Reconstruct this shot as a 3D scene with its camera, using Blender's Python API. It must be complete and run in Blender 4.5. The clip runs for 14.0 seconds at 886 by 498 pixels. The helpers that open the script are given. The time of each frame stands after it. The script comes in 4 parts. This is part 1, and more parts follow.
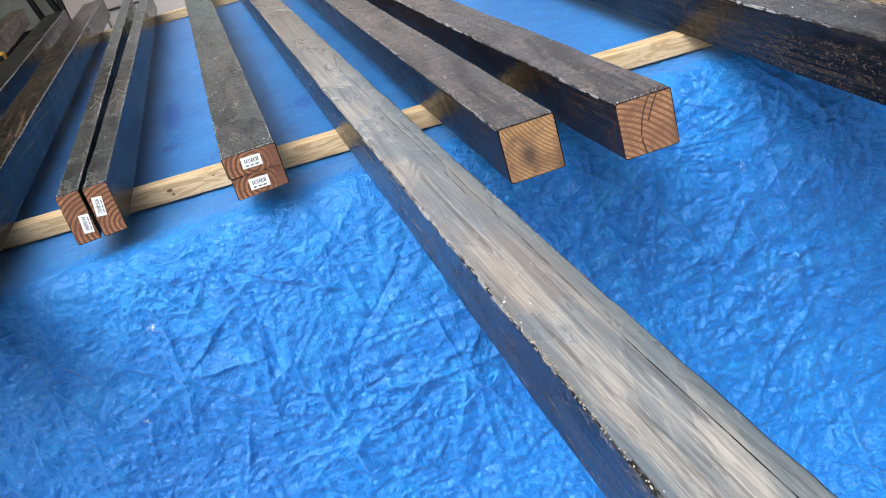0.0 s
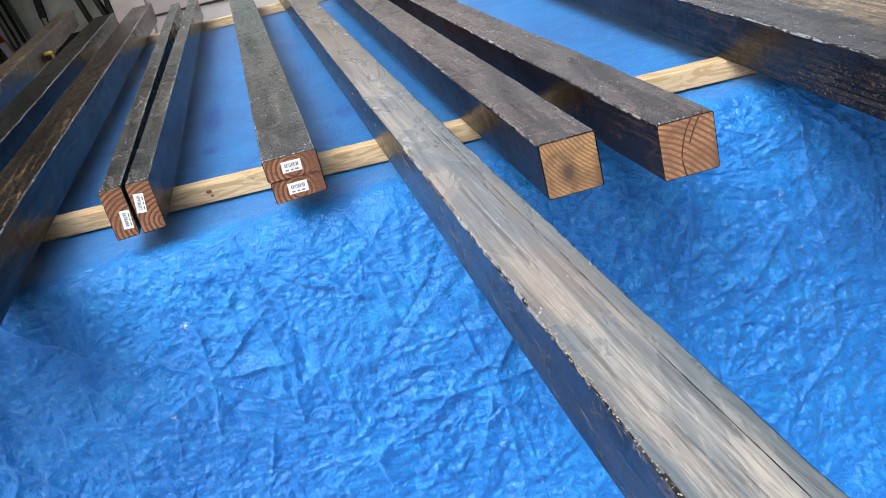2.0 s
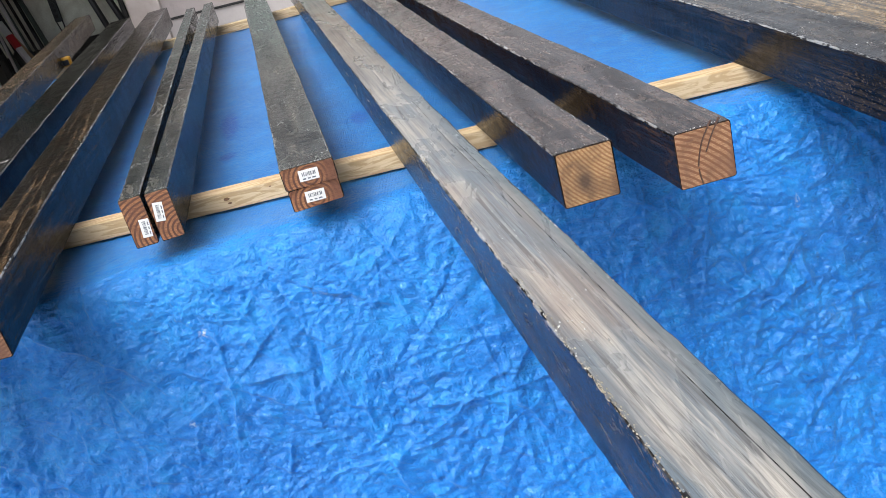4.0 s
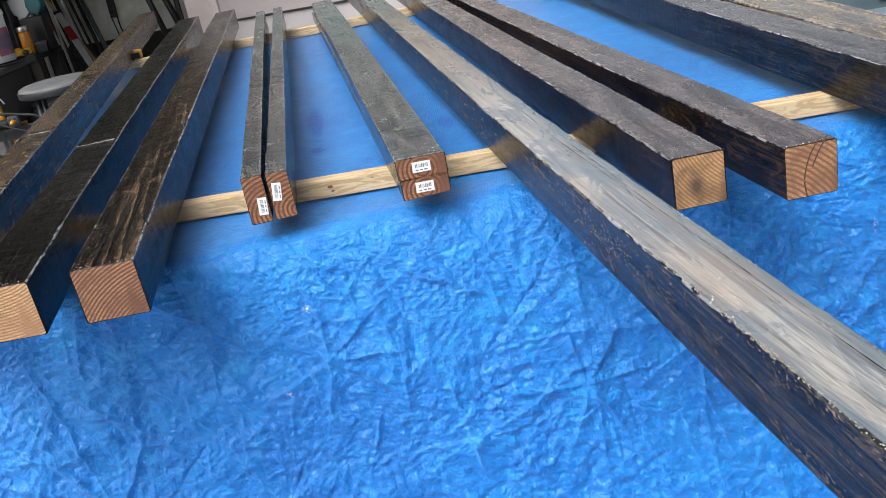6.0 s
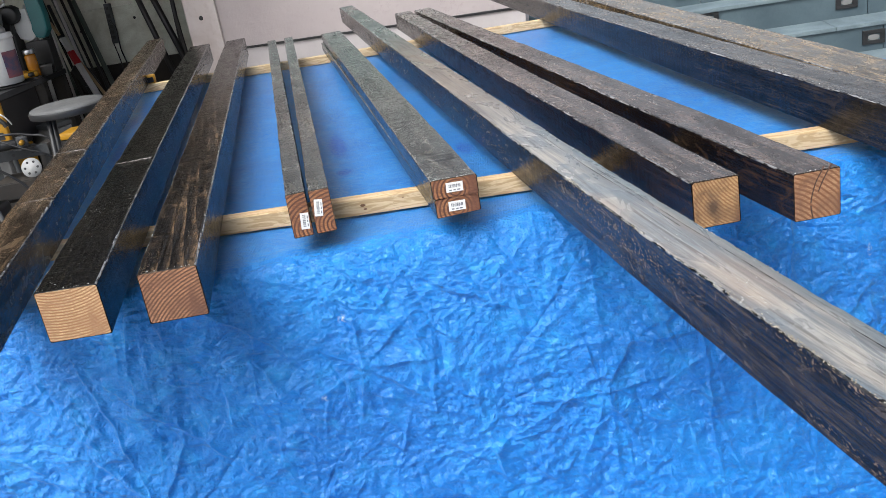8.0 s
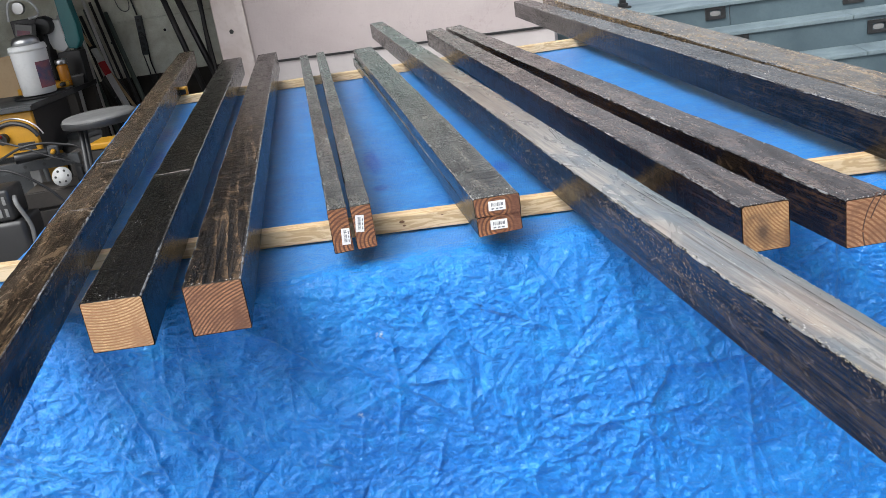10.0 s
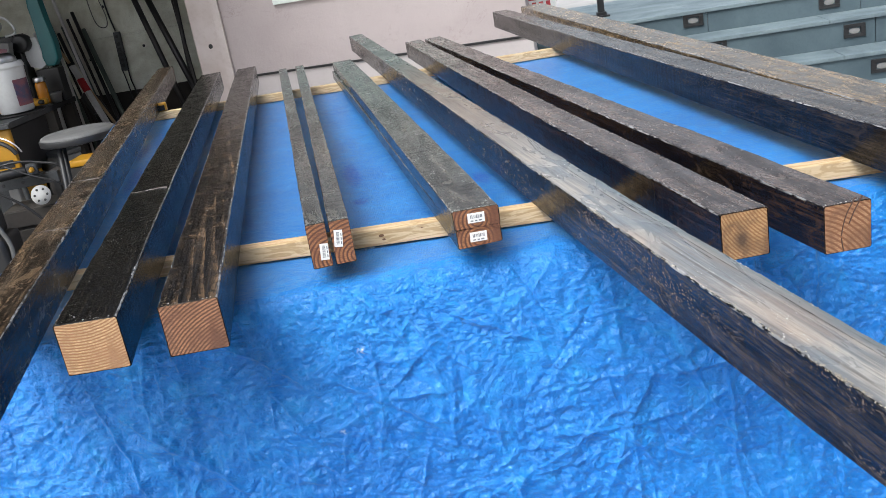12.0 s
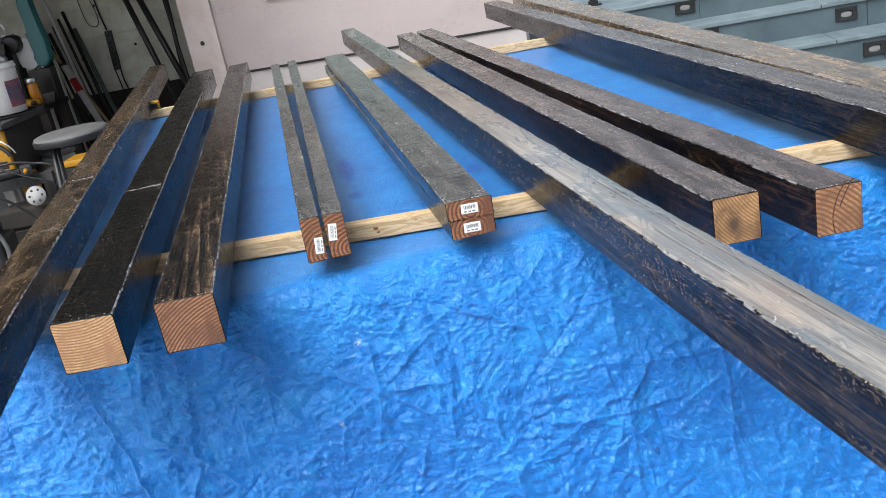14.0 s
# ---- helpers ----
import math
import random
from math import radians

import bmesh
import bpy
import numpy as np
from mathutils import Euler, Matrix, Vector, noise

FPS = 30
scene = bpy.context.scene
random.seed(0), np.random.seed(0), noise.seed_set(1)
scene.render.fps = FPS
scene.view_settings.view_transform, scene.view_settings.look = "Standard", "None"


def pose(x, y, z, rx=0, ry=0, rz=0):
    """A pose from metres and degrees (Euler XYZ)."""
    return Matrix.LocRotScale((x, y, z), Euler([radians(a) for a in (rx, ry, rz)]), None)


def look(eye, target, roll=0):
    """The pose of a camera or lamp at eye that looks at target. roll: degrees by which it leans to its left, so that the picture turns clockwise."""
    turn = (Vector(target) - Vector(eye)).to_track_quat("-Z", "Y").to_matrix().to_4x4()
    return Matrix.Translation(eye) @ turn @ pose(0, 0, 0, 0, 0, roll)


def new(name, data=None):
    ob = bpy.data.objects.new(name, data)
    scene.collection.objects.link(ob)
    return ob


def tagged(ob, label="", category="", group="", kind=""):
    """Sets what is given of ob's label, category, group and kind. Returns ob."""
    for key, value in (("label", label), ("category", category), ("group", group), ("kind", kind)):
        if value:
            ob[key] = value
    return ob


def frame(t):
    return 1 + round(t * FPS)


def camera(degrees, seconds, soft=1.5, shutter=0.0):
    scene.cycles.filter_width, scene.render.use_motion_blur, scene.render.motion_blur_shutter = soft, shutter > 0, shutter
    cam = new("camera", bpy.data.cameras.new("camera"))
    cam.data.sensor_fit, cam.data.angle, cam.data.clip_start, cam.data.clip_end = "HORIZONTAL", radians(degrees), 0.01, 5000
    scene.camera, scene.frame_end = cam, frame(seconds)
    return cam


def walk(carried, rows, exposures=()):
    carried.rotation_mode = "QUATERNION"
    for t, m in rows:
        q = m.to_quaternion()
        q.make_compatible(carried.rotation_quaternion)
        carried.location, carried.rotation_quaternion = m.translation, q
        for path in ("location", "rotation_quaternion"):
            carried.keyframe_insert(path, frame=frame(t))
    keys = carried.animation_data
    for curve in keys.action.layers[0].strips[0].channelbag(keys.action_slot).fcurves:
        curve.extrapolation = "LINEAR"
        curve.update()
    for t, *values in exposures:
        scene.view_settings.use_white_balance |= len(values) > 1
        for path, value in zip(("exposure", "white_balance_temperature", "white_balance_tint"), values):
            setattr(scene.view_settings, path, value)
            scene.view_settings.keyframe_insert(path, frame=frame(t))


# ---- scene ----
cam = camera(51.9, 14.0, soft=0.75)
PATH = [
    (0, (0.412, -1.607, 1.326), (0.274, 0.169, 0.474), -17.5),
    (0.5, (0.409, -1.605, 1.329), (0.253, 0.173, 0.481), -17.0),
    (1, (0.409, -1.609, 1.330), (0.235, 0.176, 0.500), -16.1),
    (1.5, (0.404, -1.615, 1.327), (0.223, 0.176, 0.511), -15.6),
    (2, (0.401, -1.616, 1.322), (0.214, 0.181, 0.520), -15.2),
    (2.5, (0.401, -1.615, 1.331), (0.205, 0.179, 0.524), -15.6),
    (5, (0.396, -1.623, 1.341), (0.154, 0.180, 0.566), -14.8),
    (5.5, (0.339, -1.666, 1.349), (0.088, 0.148, 0.584), -12.7),
    (6, (0.251, -1.732, 1.365), (0.018, 0.099, 0.610), -11.8),
    (6.5, (0.208, -1.814, 1.368), (-0.042, 0.022, 0.618), -11.6),
    (7, (0.201, -1.841, 1.397), (-0.012, -0.000, 0.646), -11.6),
    (7.5, (0.214, -1.849, 1.397), (0.014, 0.009, 0.685), -11.5),
    (8, (0.169, -1.864, 1.399), (-0.014, -0.000, 0.698), -10.1),
    (10.3, (0.124, -1.858, 1.408), (-0.092, 0.017, 0.751), -9.2),
    (10.5, (0.127, -1.859, 1.408), (-0.083, 0.018, 0.753), -9.1),
    (11, (0.128, -1.849, 1.404), (-0.071, 0.030, 0.752), -9.2),
    (11.5, (0.130, -1.847, 1.405), (-0.061, 0.034, 0.755), -9.5),
    (12, (0.135, -1.844, 1.407), (-0.047, 0.038, 0.761), -10.0),
    (12.5, (0.132, -1.845, 1.408), (-0.045, 0.039, 0.764), -10.2),
    (13, (0.139, -1.846, 1.405), (-0.042, 0.034, 0.753), -10.5),
    (13.5, (0.140, -1.847, 1.408), (-0.040, 0.032, 0.752), -11.1),
    (14, (0.141, -1.849, 1.405), (-0.038, 0.028, 0.743), -11.2),
]
walk(cam, [(t, look(eye, target, roll)) for t, eye, target, roll in PATH])

# ---- world and light: open shade under a bright overcast sky ----
scene.view_settings.exposure = 0.66
world = bpy.data.worlds.new("sky")
scene.world = world
world.use_nodes = True
wn, wl = world.node_tree.nodes, world.node_tree.links
wn.clear()
sky = wn.new("ShaderNodeTexSky")
sky.sky_type, sky.sun_disc = "NISHITA", False
sky.sun_elevation, sky.sun_rotation = radians(55), radians(209)
sky.air_density, sky.dust_density, sky.ozone_density = 1.0, 4.0, 1.0
hsv = wn.new("ShaderNodeHueSaturation")
hsv.inputs["Saturation"].default_value = 0.5
back = wn.new("ShaderNodeBackground")
back.inputs["Strength"].default_value = 0.15
wout = wn.new("ShaderNodeOutputWorld")
wl.new(sky.outputs[0], hsv.inputs["Color"])
wl.new(hsv.outputs[0], back.inputs["Color"])
wl.new(back.outputs[0], wout.inputs["Surface"])

sun_data = bpy.data.lights.new("sun", "SUN")
sun_data.energy, sun_data.angle, sun_data.color = 2.05, radians(42), (0.93, 0.98, 1.0)
sun = new("sun", sun_data)
sun.matrix_world = look((-1.6, -2.4, 5.7), (0, 0.5, 0.8))


# ---- materials ----
def mat(name, rough=0.5, metal=0.0, color=(0.5, 0.5, 0.5), spec=0.5):
    m = bpy.data.materials.new(name)
    m.use_nodes = True
    b = m.node_tree.nodes["Principled BSDF"]
    b.inputs["Base Color"].default_value = (*color, 1)
    b.inputs["Roughness"].default_value = rough
    b.inputs["Metallic"].default_value = metal
    b.inputs["Specular IOR Level"].default_value = spec
    return m, m.node_tree.nodes, m.node_tree.links, b


def coords(n, l, scale=(1, 1, 1), kind="Object", rot=(0, 0, 0)):
    c = n.new("ShaderNodeTexCoord")
    mp = n.new("ShaderNodeMapping")
    mp.inputs["Scale"].default_value = scale
    mp.inputs["Rotation"].default_value = rot
    l.new(c.outputs[kind], mp.inputs["Vector"])
    return mp.outputs[0]


def noise_tex(n, l, vec, scale, detail=4, rough=0.55, warp=0.0):
    t = n.new("ShaderNodeTexNoise")
    t.inputs["Scale"].default_value, t.inputs["Detail"].default_value = scale, detail
    t.inputs["Roughness"].default_value, t.inputs["Distortion"].default_value = rough, warp
    l.new(vec, t.inputs["Vector"])
    return t.outputs["Fac"]


def ramp(n, l, fac, stops):
    r = n.new("ShaderNodeValToRGB")
    e = r.color_ramp.elements
    while len(e) < len(stops):
        e.new(0.5)
    for el, (p, c) in zip(e, stops):
        el.position = p
        el.color = (*c, 1) if len(c) == 3 else c
    l.new(fac, r.inputs["Fac"])
    return r.outputs["Color"]


def grey(p):
    return (p, p, p)


def mix(n, l, fac, a, b, mode="MIX"):
    m = n.new("ShaderNodeMix")
    m.data_type, m.blend_type = "RGBA", mode
    for sock, v in ((0, fac), (6, a), (7, b)):
        if isinstance(v, (int, float)):
            m.inputs[sock].default_value = v
        elif isinstance(v, tuple):
            m.inputs[sock].default_value = (*v, 1)
        else:
            l.new(v, m.inputs[sock])
    return m.outputs[2]


def bump(n, l, b, height, strength=0.3, distance=0.002, chain=None):
    k = n.new("ShaderNodeBump")
    k.inputs["Strength"].default_value, k.inputs["Distance"].default_value = strength, distance
    l.new(height, k.inputs["Height"])
    if chain is not None:
        l.new(chain, k.inputs["Normal"])
    l.new(k.outputs[0], b.inputs["Normal"])
    return k.outputs[0]


def stained(name, dark, light, patch, worn=0.5, rough=0.16, seed=0.0, pitch=1.0, relief=1.0, specks=0.35, cut=0.42, blot=0.55, grain=0.6, far=None, swirl=0.009, coat=0.15, mott=0.62):
    """Brushed-on dark stain over fir: grain streaks along y, cloudy patches, a glossy wet coat with drips."""
    m, n, l, b = mat(name, rough)
    v = coords(n, l)
    off = n.new("ShaderNodeVectorMath")
    off.inputs[1].default_value = (seed, seed * 1.7, seed * 0.6)
    l.new(v, off.inputs[0])
    mp = n.new("ShaderNodeMapping")
    mp.inputs["Scale"].default_value = (1, 0.016, 1)
    l.new(off.outputs[0], mp.inputs["Vector"])
    fine = noise_tex(n, l, mp.outputs[0], 420 * pitch, 5, 0.7, 0.4)
    rings = noise_tex(n, l, mp.outputs[0], 110 * pitch, 4, 0.6, 1.2)
    lines = n.new("ShaderNodeTexWave")
    lines.bands_direction, lines.wave_profile = "DIAGONAL", "SAW"
    lines.inputs["Scale"].default_value = 62 * pitch
    lines.inputs["Distortion"].default_value, lines.inputs["Detail"].default_value = 9.0, 3
    lines.inputs["Detail Scale"].default_value, lines.inputs["Detail Roughness"].default_value = 0.35, 0.55
    wavy = n.new("ShaderNodeMapping")
    wavy.inputs["Scale"].default_value = (1, swirl, 1)
    l.new(off.outputs[0], wavy.inputs["Vector"])
    l.new(wavy.outputs[0], lines.inputs["Vector"])
    wide = n.new("ShaderNodeMapping")
    wide.inputs["Scale"].default_value = (1, 0.13, 1)
    l.new(off.outputs[0], wide.inputs["Vector"])
    figure = noise_tex(n, l, wide.outputs[0], 24, 3, 0.5, 3.5)
    cloud = noise_tex(n, l, wide.outputs[0], 9, 5, 0.65, 0.8)
    base = mix(n, l, ramp(n, l, rings, [(cut, grey(0)), (cut + 0.2, grey(1))]), dark, light)
    base = mix(n, l, ramp(n, l, lines.outputs["Fac"], [(0.55, grey(0)), (0.92, grey(grain))]), base, light)
    base = mix(n, l, ramp(n, l, lines.outputs["Fac"], [(0.02, grey(grain)), (0.22, grey(0))]), base, dark)
    base = mix(n, l, ramp(n, l, figure, [(0.44, grey(0)), (0.50, grey(0.7)), (0.56, grey(0))]), base, dark)
    base = mix(n, l, ramp(n, l, fine, [(0.46, grey(0)), (0.62, grey(worn))]), base, light)
    base = mix(n, l, ramp(n, l, cloud, [(0.46, grey(0)), (0.62, grey(0.9))]), base, patch)
    blotch = noise_tex(n, l, wide.outputs[0], 16, 4, 0.65, 1.5)
    base = mix(n, l, ramp(n, l, blotch, [(0.47, grey(0)), (0.60, grey(blot))]), base, dark)
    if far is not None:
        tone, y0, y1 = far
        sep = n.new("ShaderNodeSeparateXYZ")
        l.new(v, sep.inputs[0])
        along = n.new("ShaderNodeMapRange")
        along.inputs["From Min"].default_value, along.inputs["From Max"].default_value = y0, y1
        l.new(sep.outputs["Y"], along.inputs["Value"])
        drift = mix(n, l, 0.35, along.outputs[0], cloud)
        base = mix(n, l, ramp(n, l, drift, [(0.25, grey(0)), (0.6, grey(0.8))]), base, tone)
    smear = n.new("ShaderNodeMapping")
    smear.inputs["Scale"].default_value = (1, 0.4, 1)
    l.new(off.outputs[0], smear.inputs["Vector"])
    mottle = noise_tex(n, l, smear.outputs[0], 34, 6, 0.72, 0.8)
    base = mix(n, l, ramp(n, l, mottle, [(0.50, grey(0)), (0.60, grey(mott))]), base, dark)
    base = mix(n, l, ramp(n, l, mottle, [(0.36, grey(0.45)), (0.44, grey(0))]), base, light)
    speck = n.new("ShaderNodeMapping")
    speck.inputs["Scale"].default_value = (1, 0.5, 1)
    l.new(off.outputs[0], speck.inputs["Vector"])
    dots = noise_tex(n, l, speck.outputs[0], 300, 3, 0.6)
    thick = noise_tex(n, l, wide.outputs[0], 13, 3, 0.6)
    gate = mix(n, l, 1.0, ramp(n, l, dots, [(0.585, grey(0)), (0.64, grey(1))]), ramp(n, l, thick, [(0.48, grey(0)), (0.60, grey(specks))]), "MULTIPLY")
    base = mix(n, l, gate, base, (0.34, 0.25, 0.17))
    l.new(base, b.inputs["Base Color"])
    l.new(ramp(n, l, mottle, [(0.38, grey(rough * 2.0)), (0.60, grey(rough * 0.7))]), b.inputs["Roughness"])
    l.new(ramp(n, l, blotch, [(0.35, grey(coat)), (0.62, grey(coat * 0.35))]), b.inputs["Specular IOR Level"])
    drops = n.new("ShaderNodeTexVoronoi")
    drops.inputs["Scale"].default_value = 160
    l.new(off.outputs[0], drops.inputs["Vector"])
    where = noise_tex(n, l, off.outputs[0], 11, 3, 0.6)
    mask = n.new("ShaderNodeMath")
    mask.operation = "MULTIPLY"
    l.new(ramp(n, l, drops.outputs["Distance"], [(0.0, grey(1)), (0.28, grey(0))]), mask.inputs[0])
    l.new(ramp(n, l, where, [(0.52, grey(0)), (0.62, grey(1))]), mask.inputs[1])
    c = bump(n, l, b, fine, 0.6 * relief, 0.0010)
    c = bump(n, l, b, rings, 0.4 * relief, 0.0014, c)
    c = bump(n, l, b, lines.outputs["Fac"], 0.55 * relief, 0.0012, c)
    bump(n, l, b, mask.outputs[0], 0.9, 0.0014, c)
    return m


def end_grain(name, pale, ring, stain, centre=(0.045, -0.02), scale=150, rough=0.6, heart=None):
    """Sawn end of a board: growth rings round a pith, saw marks and a smear of stain."""
    m, n, l, b = mat(name, rough)
    v = coords(n, l)
    sub = n.new("ShaderNodeVectorMath")
    sub.operation = "SUBTRACT"
    sub.inputs[1].default_value = (centre[0], 0, centre[1])
    l.new(v, sub.inputs[0])
    w = n.new("ShaderNodeTexWave")
    w.wave_type, w.rings_direction = "RINGS", "Y"
    w.inputs["Scale"].default_value, w.inputs["Distortion"].default_value = scale / 1.9, 1.1
    w.inputs["Detail"].default_value, w.inputs["Detail Scale"].default_value = 3, 1.2
    l.new(sub.outputs[0], w.inputs["Vector"])
    cl = noise_tex(n, l, v, 20, 4, 0.6, 0.5)
    saw = noise_tex(n, l, coords(n, l, (60, 1, 700), rot=(0, 0.5, 0)), 1.0, 3)
    c = mix(n, l, ramp(n, l, w.outputs["Fac"], [(0.45, grey(0)), (0.75, grey(1))]), pale, ring)
    c = mix(n, l, ramp(n, l, cl, [(0.44, grey(0)), (0.64, grey(0.9))]), c, stain)
    c = mix(n, l, ramp(n, l, saw, [(0.42, grey(0)), (0.62, grey(0.6))]), c, ring)
    pores = noise_tex(n, l, v, 900, 3, 0.7)
    c = mix(n, l, ramp(n, l, pores, [(0.44, grey(0)), (0.66, grey(0.75))]), c, ring)
    big = noise_tex(n, l, v, 42, 5, 0.7, 0.6)
    c = mix(n, l, ramp(n, l, big, [(0.55, grey(0)), (0.72, grey(0.5))]), c, stain)
    if heart is not None:
        mp = n.new("ShaderNodeMapping")
        mp.vector_type = "TEXTURE"
        mp.inputs["Location"].default_value = (heart[0], 0, heart[1])
        mp.inputs["Scale"].default_value = (0.026, 1, 0.036)
        l.new(v, mp.inputs["Vector"])
        far = n.new("ShaderNodeVectorMath")
        far.operation = "LENGTH"
        l.new(mp.outputs[0], far.inputs[0])
        spot = mix(n, l, 0.45, ramp(n, l, far.outputs["Value"], [(0.1, grey(1)), (1.0, grey(0))]), cl)
        c = mix(n, l, ramp(n, l, spot, [(0.38, grey(0)), (0.72, grey(0.9))]), c, stain)
    l.new(c, b.inputs["Base Color"])
    k = bump(n, l, b, saw, 1.0, 0.0022)
    bump(n, l, b, pores, 0.6, 0.0008, k)
    return m


def raw_wood(name, pale, dark):
    m, n, l, b = mat(name, 0.62)
    v = coords(n, l, (0.12, 1, 1))
    g = noise_tex(n, l, v, 70, 4, 0.6, 2.2)
    f = noise_tex(n, l, coords(n, l, (0.04, 1, 1)), 420, 5, 0.65)
    cl = noise_tex(n, l, coords(n, l), 6, 3)
    c = mix(n, l, ramp(n, l, g, [(0.45, grey(0)), (0.56, grey(0.95))]), pale, dark)
    c = mix(n, l, ramp(n, l, f, [(0.4, grey(0)), (0.8, grey(0.45))]), c, dark)
    c = mix(n, l, ramp(n, l, cl, [(0.4, grey(0)), (0.75, grey(0.3))]), c, (0.50, 0.38, 0.22))
    l.new(c, b.inputs["Base Color"])
    bump(n, l, b, f, 0.3, 0.0008)
    return m


def plain(name, a, b2, rough=0.5, metal=0.0, scale=30, amount=0.6, bumps=0.15, dist=0.001, spec=0.5):
    """Paint, plastic, rubber or metal: two tones in cloudy wear with a fine relief."""
    m, n, l, b = mat(name, rough, metal, a, spec)
    v = coords(n, l)
    big = noise_tex(n, l, v, scale * 0.2, 4, 0.6, 0.4)
    fine = noise_tex(n, l, v, scale * 4, 4, 0.6)
    c = mix(n, l, ramp(n, l, big, [(0.38, grey(0)), (0.7, grey(amount))]), a, b2)
    c = mix(n, l, ramp(n, l, fine, [(0.5, grey(0)), (0.8, grey(amount * 0.6))]), c, b2)
    l.new(c, b.inputs["Base Color"])
    l.new(ramp(n, l, big, [(0.3, grey(max(rough * 0.8, 0.03))), (0.75, grey(min(rough * 1.25, 1)))]), b.inputs["Roughness"])
    bump(n, l, b, fine, bumps, dist)
    return m


# small marks on the hanging sheet: place (x, z), size, tone
MARKS = (((-0.010, 0.692), (0.006, 0.022), (0.03, 0.05, 0.06)), ((-0.215, 0.668), (0.011, 0.010), (0.62, 0.70, 0.82)), ((-0.270, 0.527), (0.009, 0.010), (0.45, 0.60, 0.80)),
         ((0.843, 0.62), (0.006, 0.020), (0.70, 0.76, 0.82)), ((0.861, 0.52), (0.005, 0.010), (0.02, 0.03, 0.06)), ((0.87, 0.41), (0.06, 0.03), (0.06, 0.22, 0.55)))


def tarp_material():
    m, n, l, b = mat("blue_polytarp", 0.3, spec=0.7)
    v = coords(n, l)
    big = noise_tex(n, l, v, 2.6, 4, 0.55, 0.5)
    mid = noise_tex(n, l, v, 16, 5, 0.65, 0.8)
    c = mix(n, l, ramp(n, l, big, [(0.35, grey(0)), (0.7, grey(1))]), (0.005, 0.148, 0.53), (0.008, 0.212, 0.66))
    c = mix(n, l, ramp(n, l, mid, [(0.50, grey(0)), (0.75, grey(0.5))]), c, (0.020, 0.35, 0.80))
    # damp marks left on the sheet
    wet = None
    for x, y, rx, ry in ((-0.335, 0.70, 0.030, 0.16), (-0.270, 0.40, 0.026, 0.035), (0.043, 0.46, 0.026, 0.075), (-1.30, 1.60, 0.035, 0.20), (-1.15, 1.10, 0.03, 0.25)):
        mp = n.new("ShaderNodeMapping")
        mp.vector_type = "TEXTURE"
        mp.inputs["Location"].default_value = (x, y, 0.8)
        mp.inputs["Rotation"].default_value = (0, 0, radians(13))
        mp.inputs["Scale"].default_value = (rx, ry, 0.03)
        l.new(v, mp.inputs["Vector"])
        ln = n.new("ShaderNodeVectorMath")
        ln.operation = "LENGTH"
        l.new(mp.outputs[0], ln.inputs[0])
        f = ramp(n, l, ln.outputs["Value"], [(0.55, grey(1)), (1.0, grey(0))])
        wet = f if wet is None else mix(n, l, 1.0, wet, f, "ADD")
    blot = noise_tex(n, l, v, 70, 3, 0.7, 0.8)
    wet = mix(n, l, 1.0, wet, ramp(n, l, blot, [(0.36, grey(0)), (0.45, grey(1))]), "MULTIPLY")
    c = mix(n, l, wet, c, (0.003, 0.075, 0.42))
    l.new(ramp(n, l, wet, [(0.0, grey(0.80)), (0.8, grey(0.12))]), b.inputs["Specular IOR Level"])
    for (x, z), (rx, rz), tone in MARKS:
        mp = n.new("ShaderNodeMapping")
        mp.vector_type = "TEXTURE"
        mp.inputs["Location"].default_value = (x, -0.25, z)
        mp.inputs["Scale"].default_value = (rx, 0.2, rz)
        l.new(v, mp.inputs["Vector"])
        ln = n.new("ShaderNodeVectorMath")
        ln.operation = "LENGTH"
        l.new(mp.outputs[0], ln.inputs[0])
        f = mix(n, l, 1.0, ramp(n, l, ln.outputs["Value"], [(0.3, grey(1)), (1.0, grey(0))]), ramp(n, l, noise_tex(n, l, v, 190, 3, 0.7), [(0.48, grey(0)), (0.56, grey(1))]), "MULTIPLY")
        c = mix(n, l, f, c, tone)
    # pale scuffs
    scuff = noise_tex(n, l, coords(n, l, (1, 1, 2.2)), 7, 5, 0.7, 1.5)
    c = mix(n, l, ramp(n, l, scuff, [(0.66, grey(0)), (0.80, grey(0.35))]), c, (0.22, 0.42, 0.75))
    l.new(c, b.inputs["Base Color"])
    cr = noise_tex(n, l, coords(n, l, (1, 1, 1.6)), 34, 4, 0.6, 1.6)
    cr = ramp(n, l, cr, [(0.32, grey(0.1)), (0.48, grey(1)), (0.52, grey(1)), (0.68, grey(0))])
    cr2 = noise_tex(n, l, coords(n, l, (0.8, 1, 1.9)), 80, 5, 0.66, 1.2)
    weave = n.new("ShaderNodeTexWave")
    weave.bands_direction = "X"
    weave.inputs["Scale"].default_value = 54
    l.new(v, weave.inputs["Vector"])
    weave2 = n.new("ShaderNodeTexWave")
    weave2.bands_direction = "DIAGONAL"
    weave2.inputs["Scale"].default_value = 48
    l.new(coords(n, l, (0, 1, 1)), weave2.inputs["Vector"])
    web = mix(n, l, 1.0, weave.outputs["Color"], weave2.outputs["Color"], "MULTIPLY")
    b.inputs["Coat Weight"].default_value, b.inputs["Coat Roughness"].default_value = 0.12, 0.28
    b.inputs["Specular Tint"].default_value = (0.55, 0.80, 1.0, 1)
    b.inputs["Sheen Weight"].default_value, b.inputs["Sheen Roughness"].default_value = 0.38, 0.4
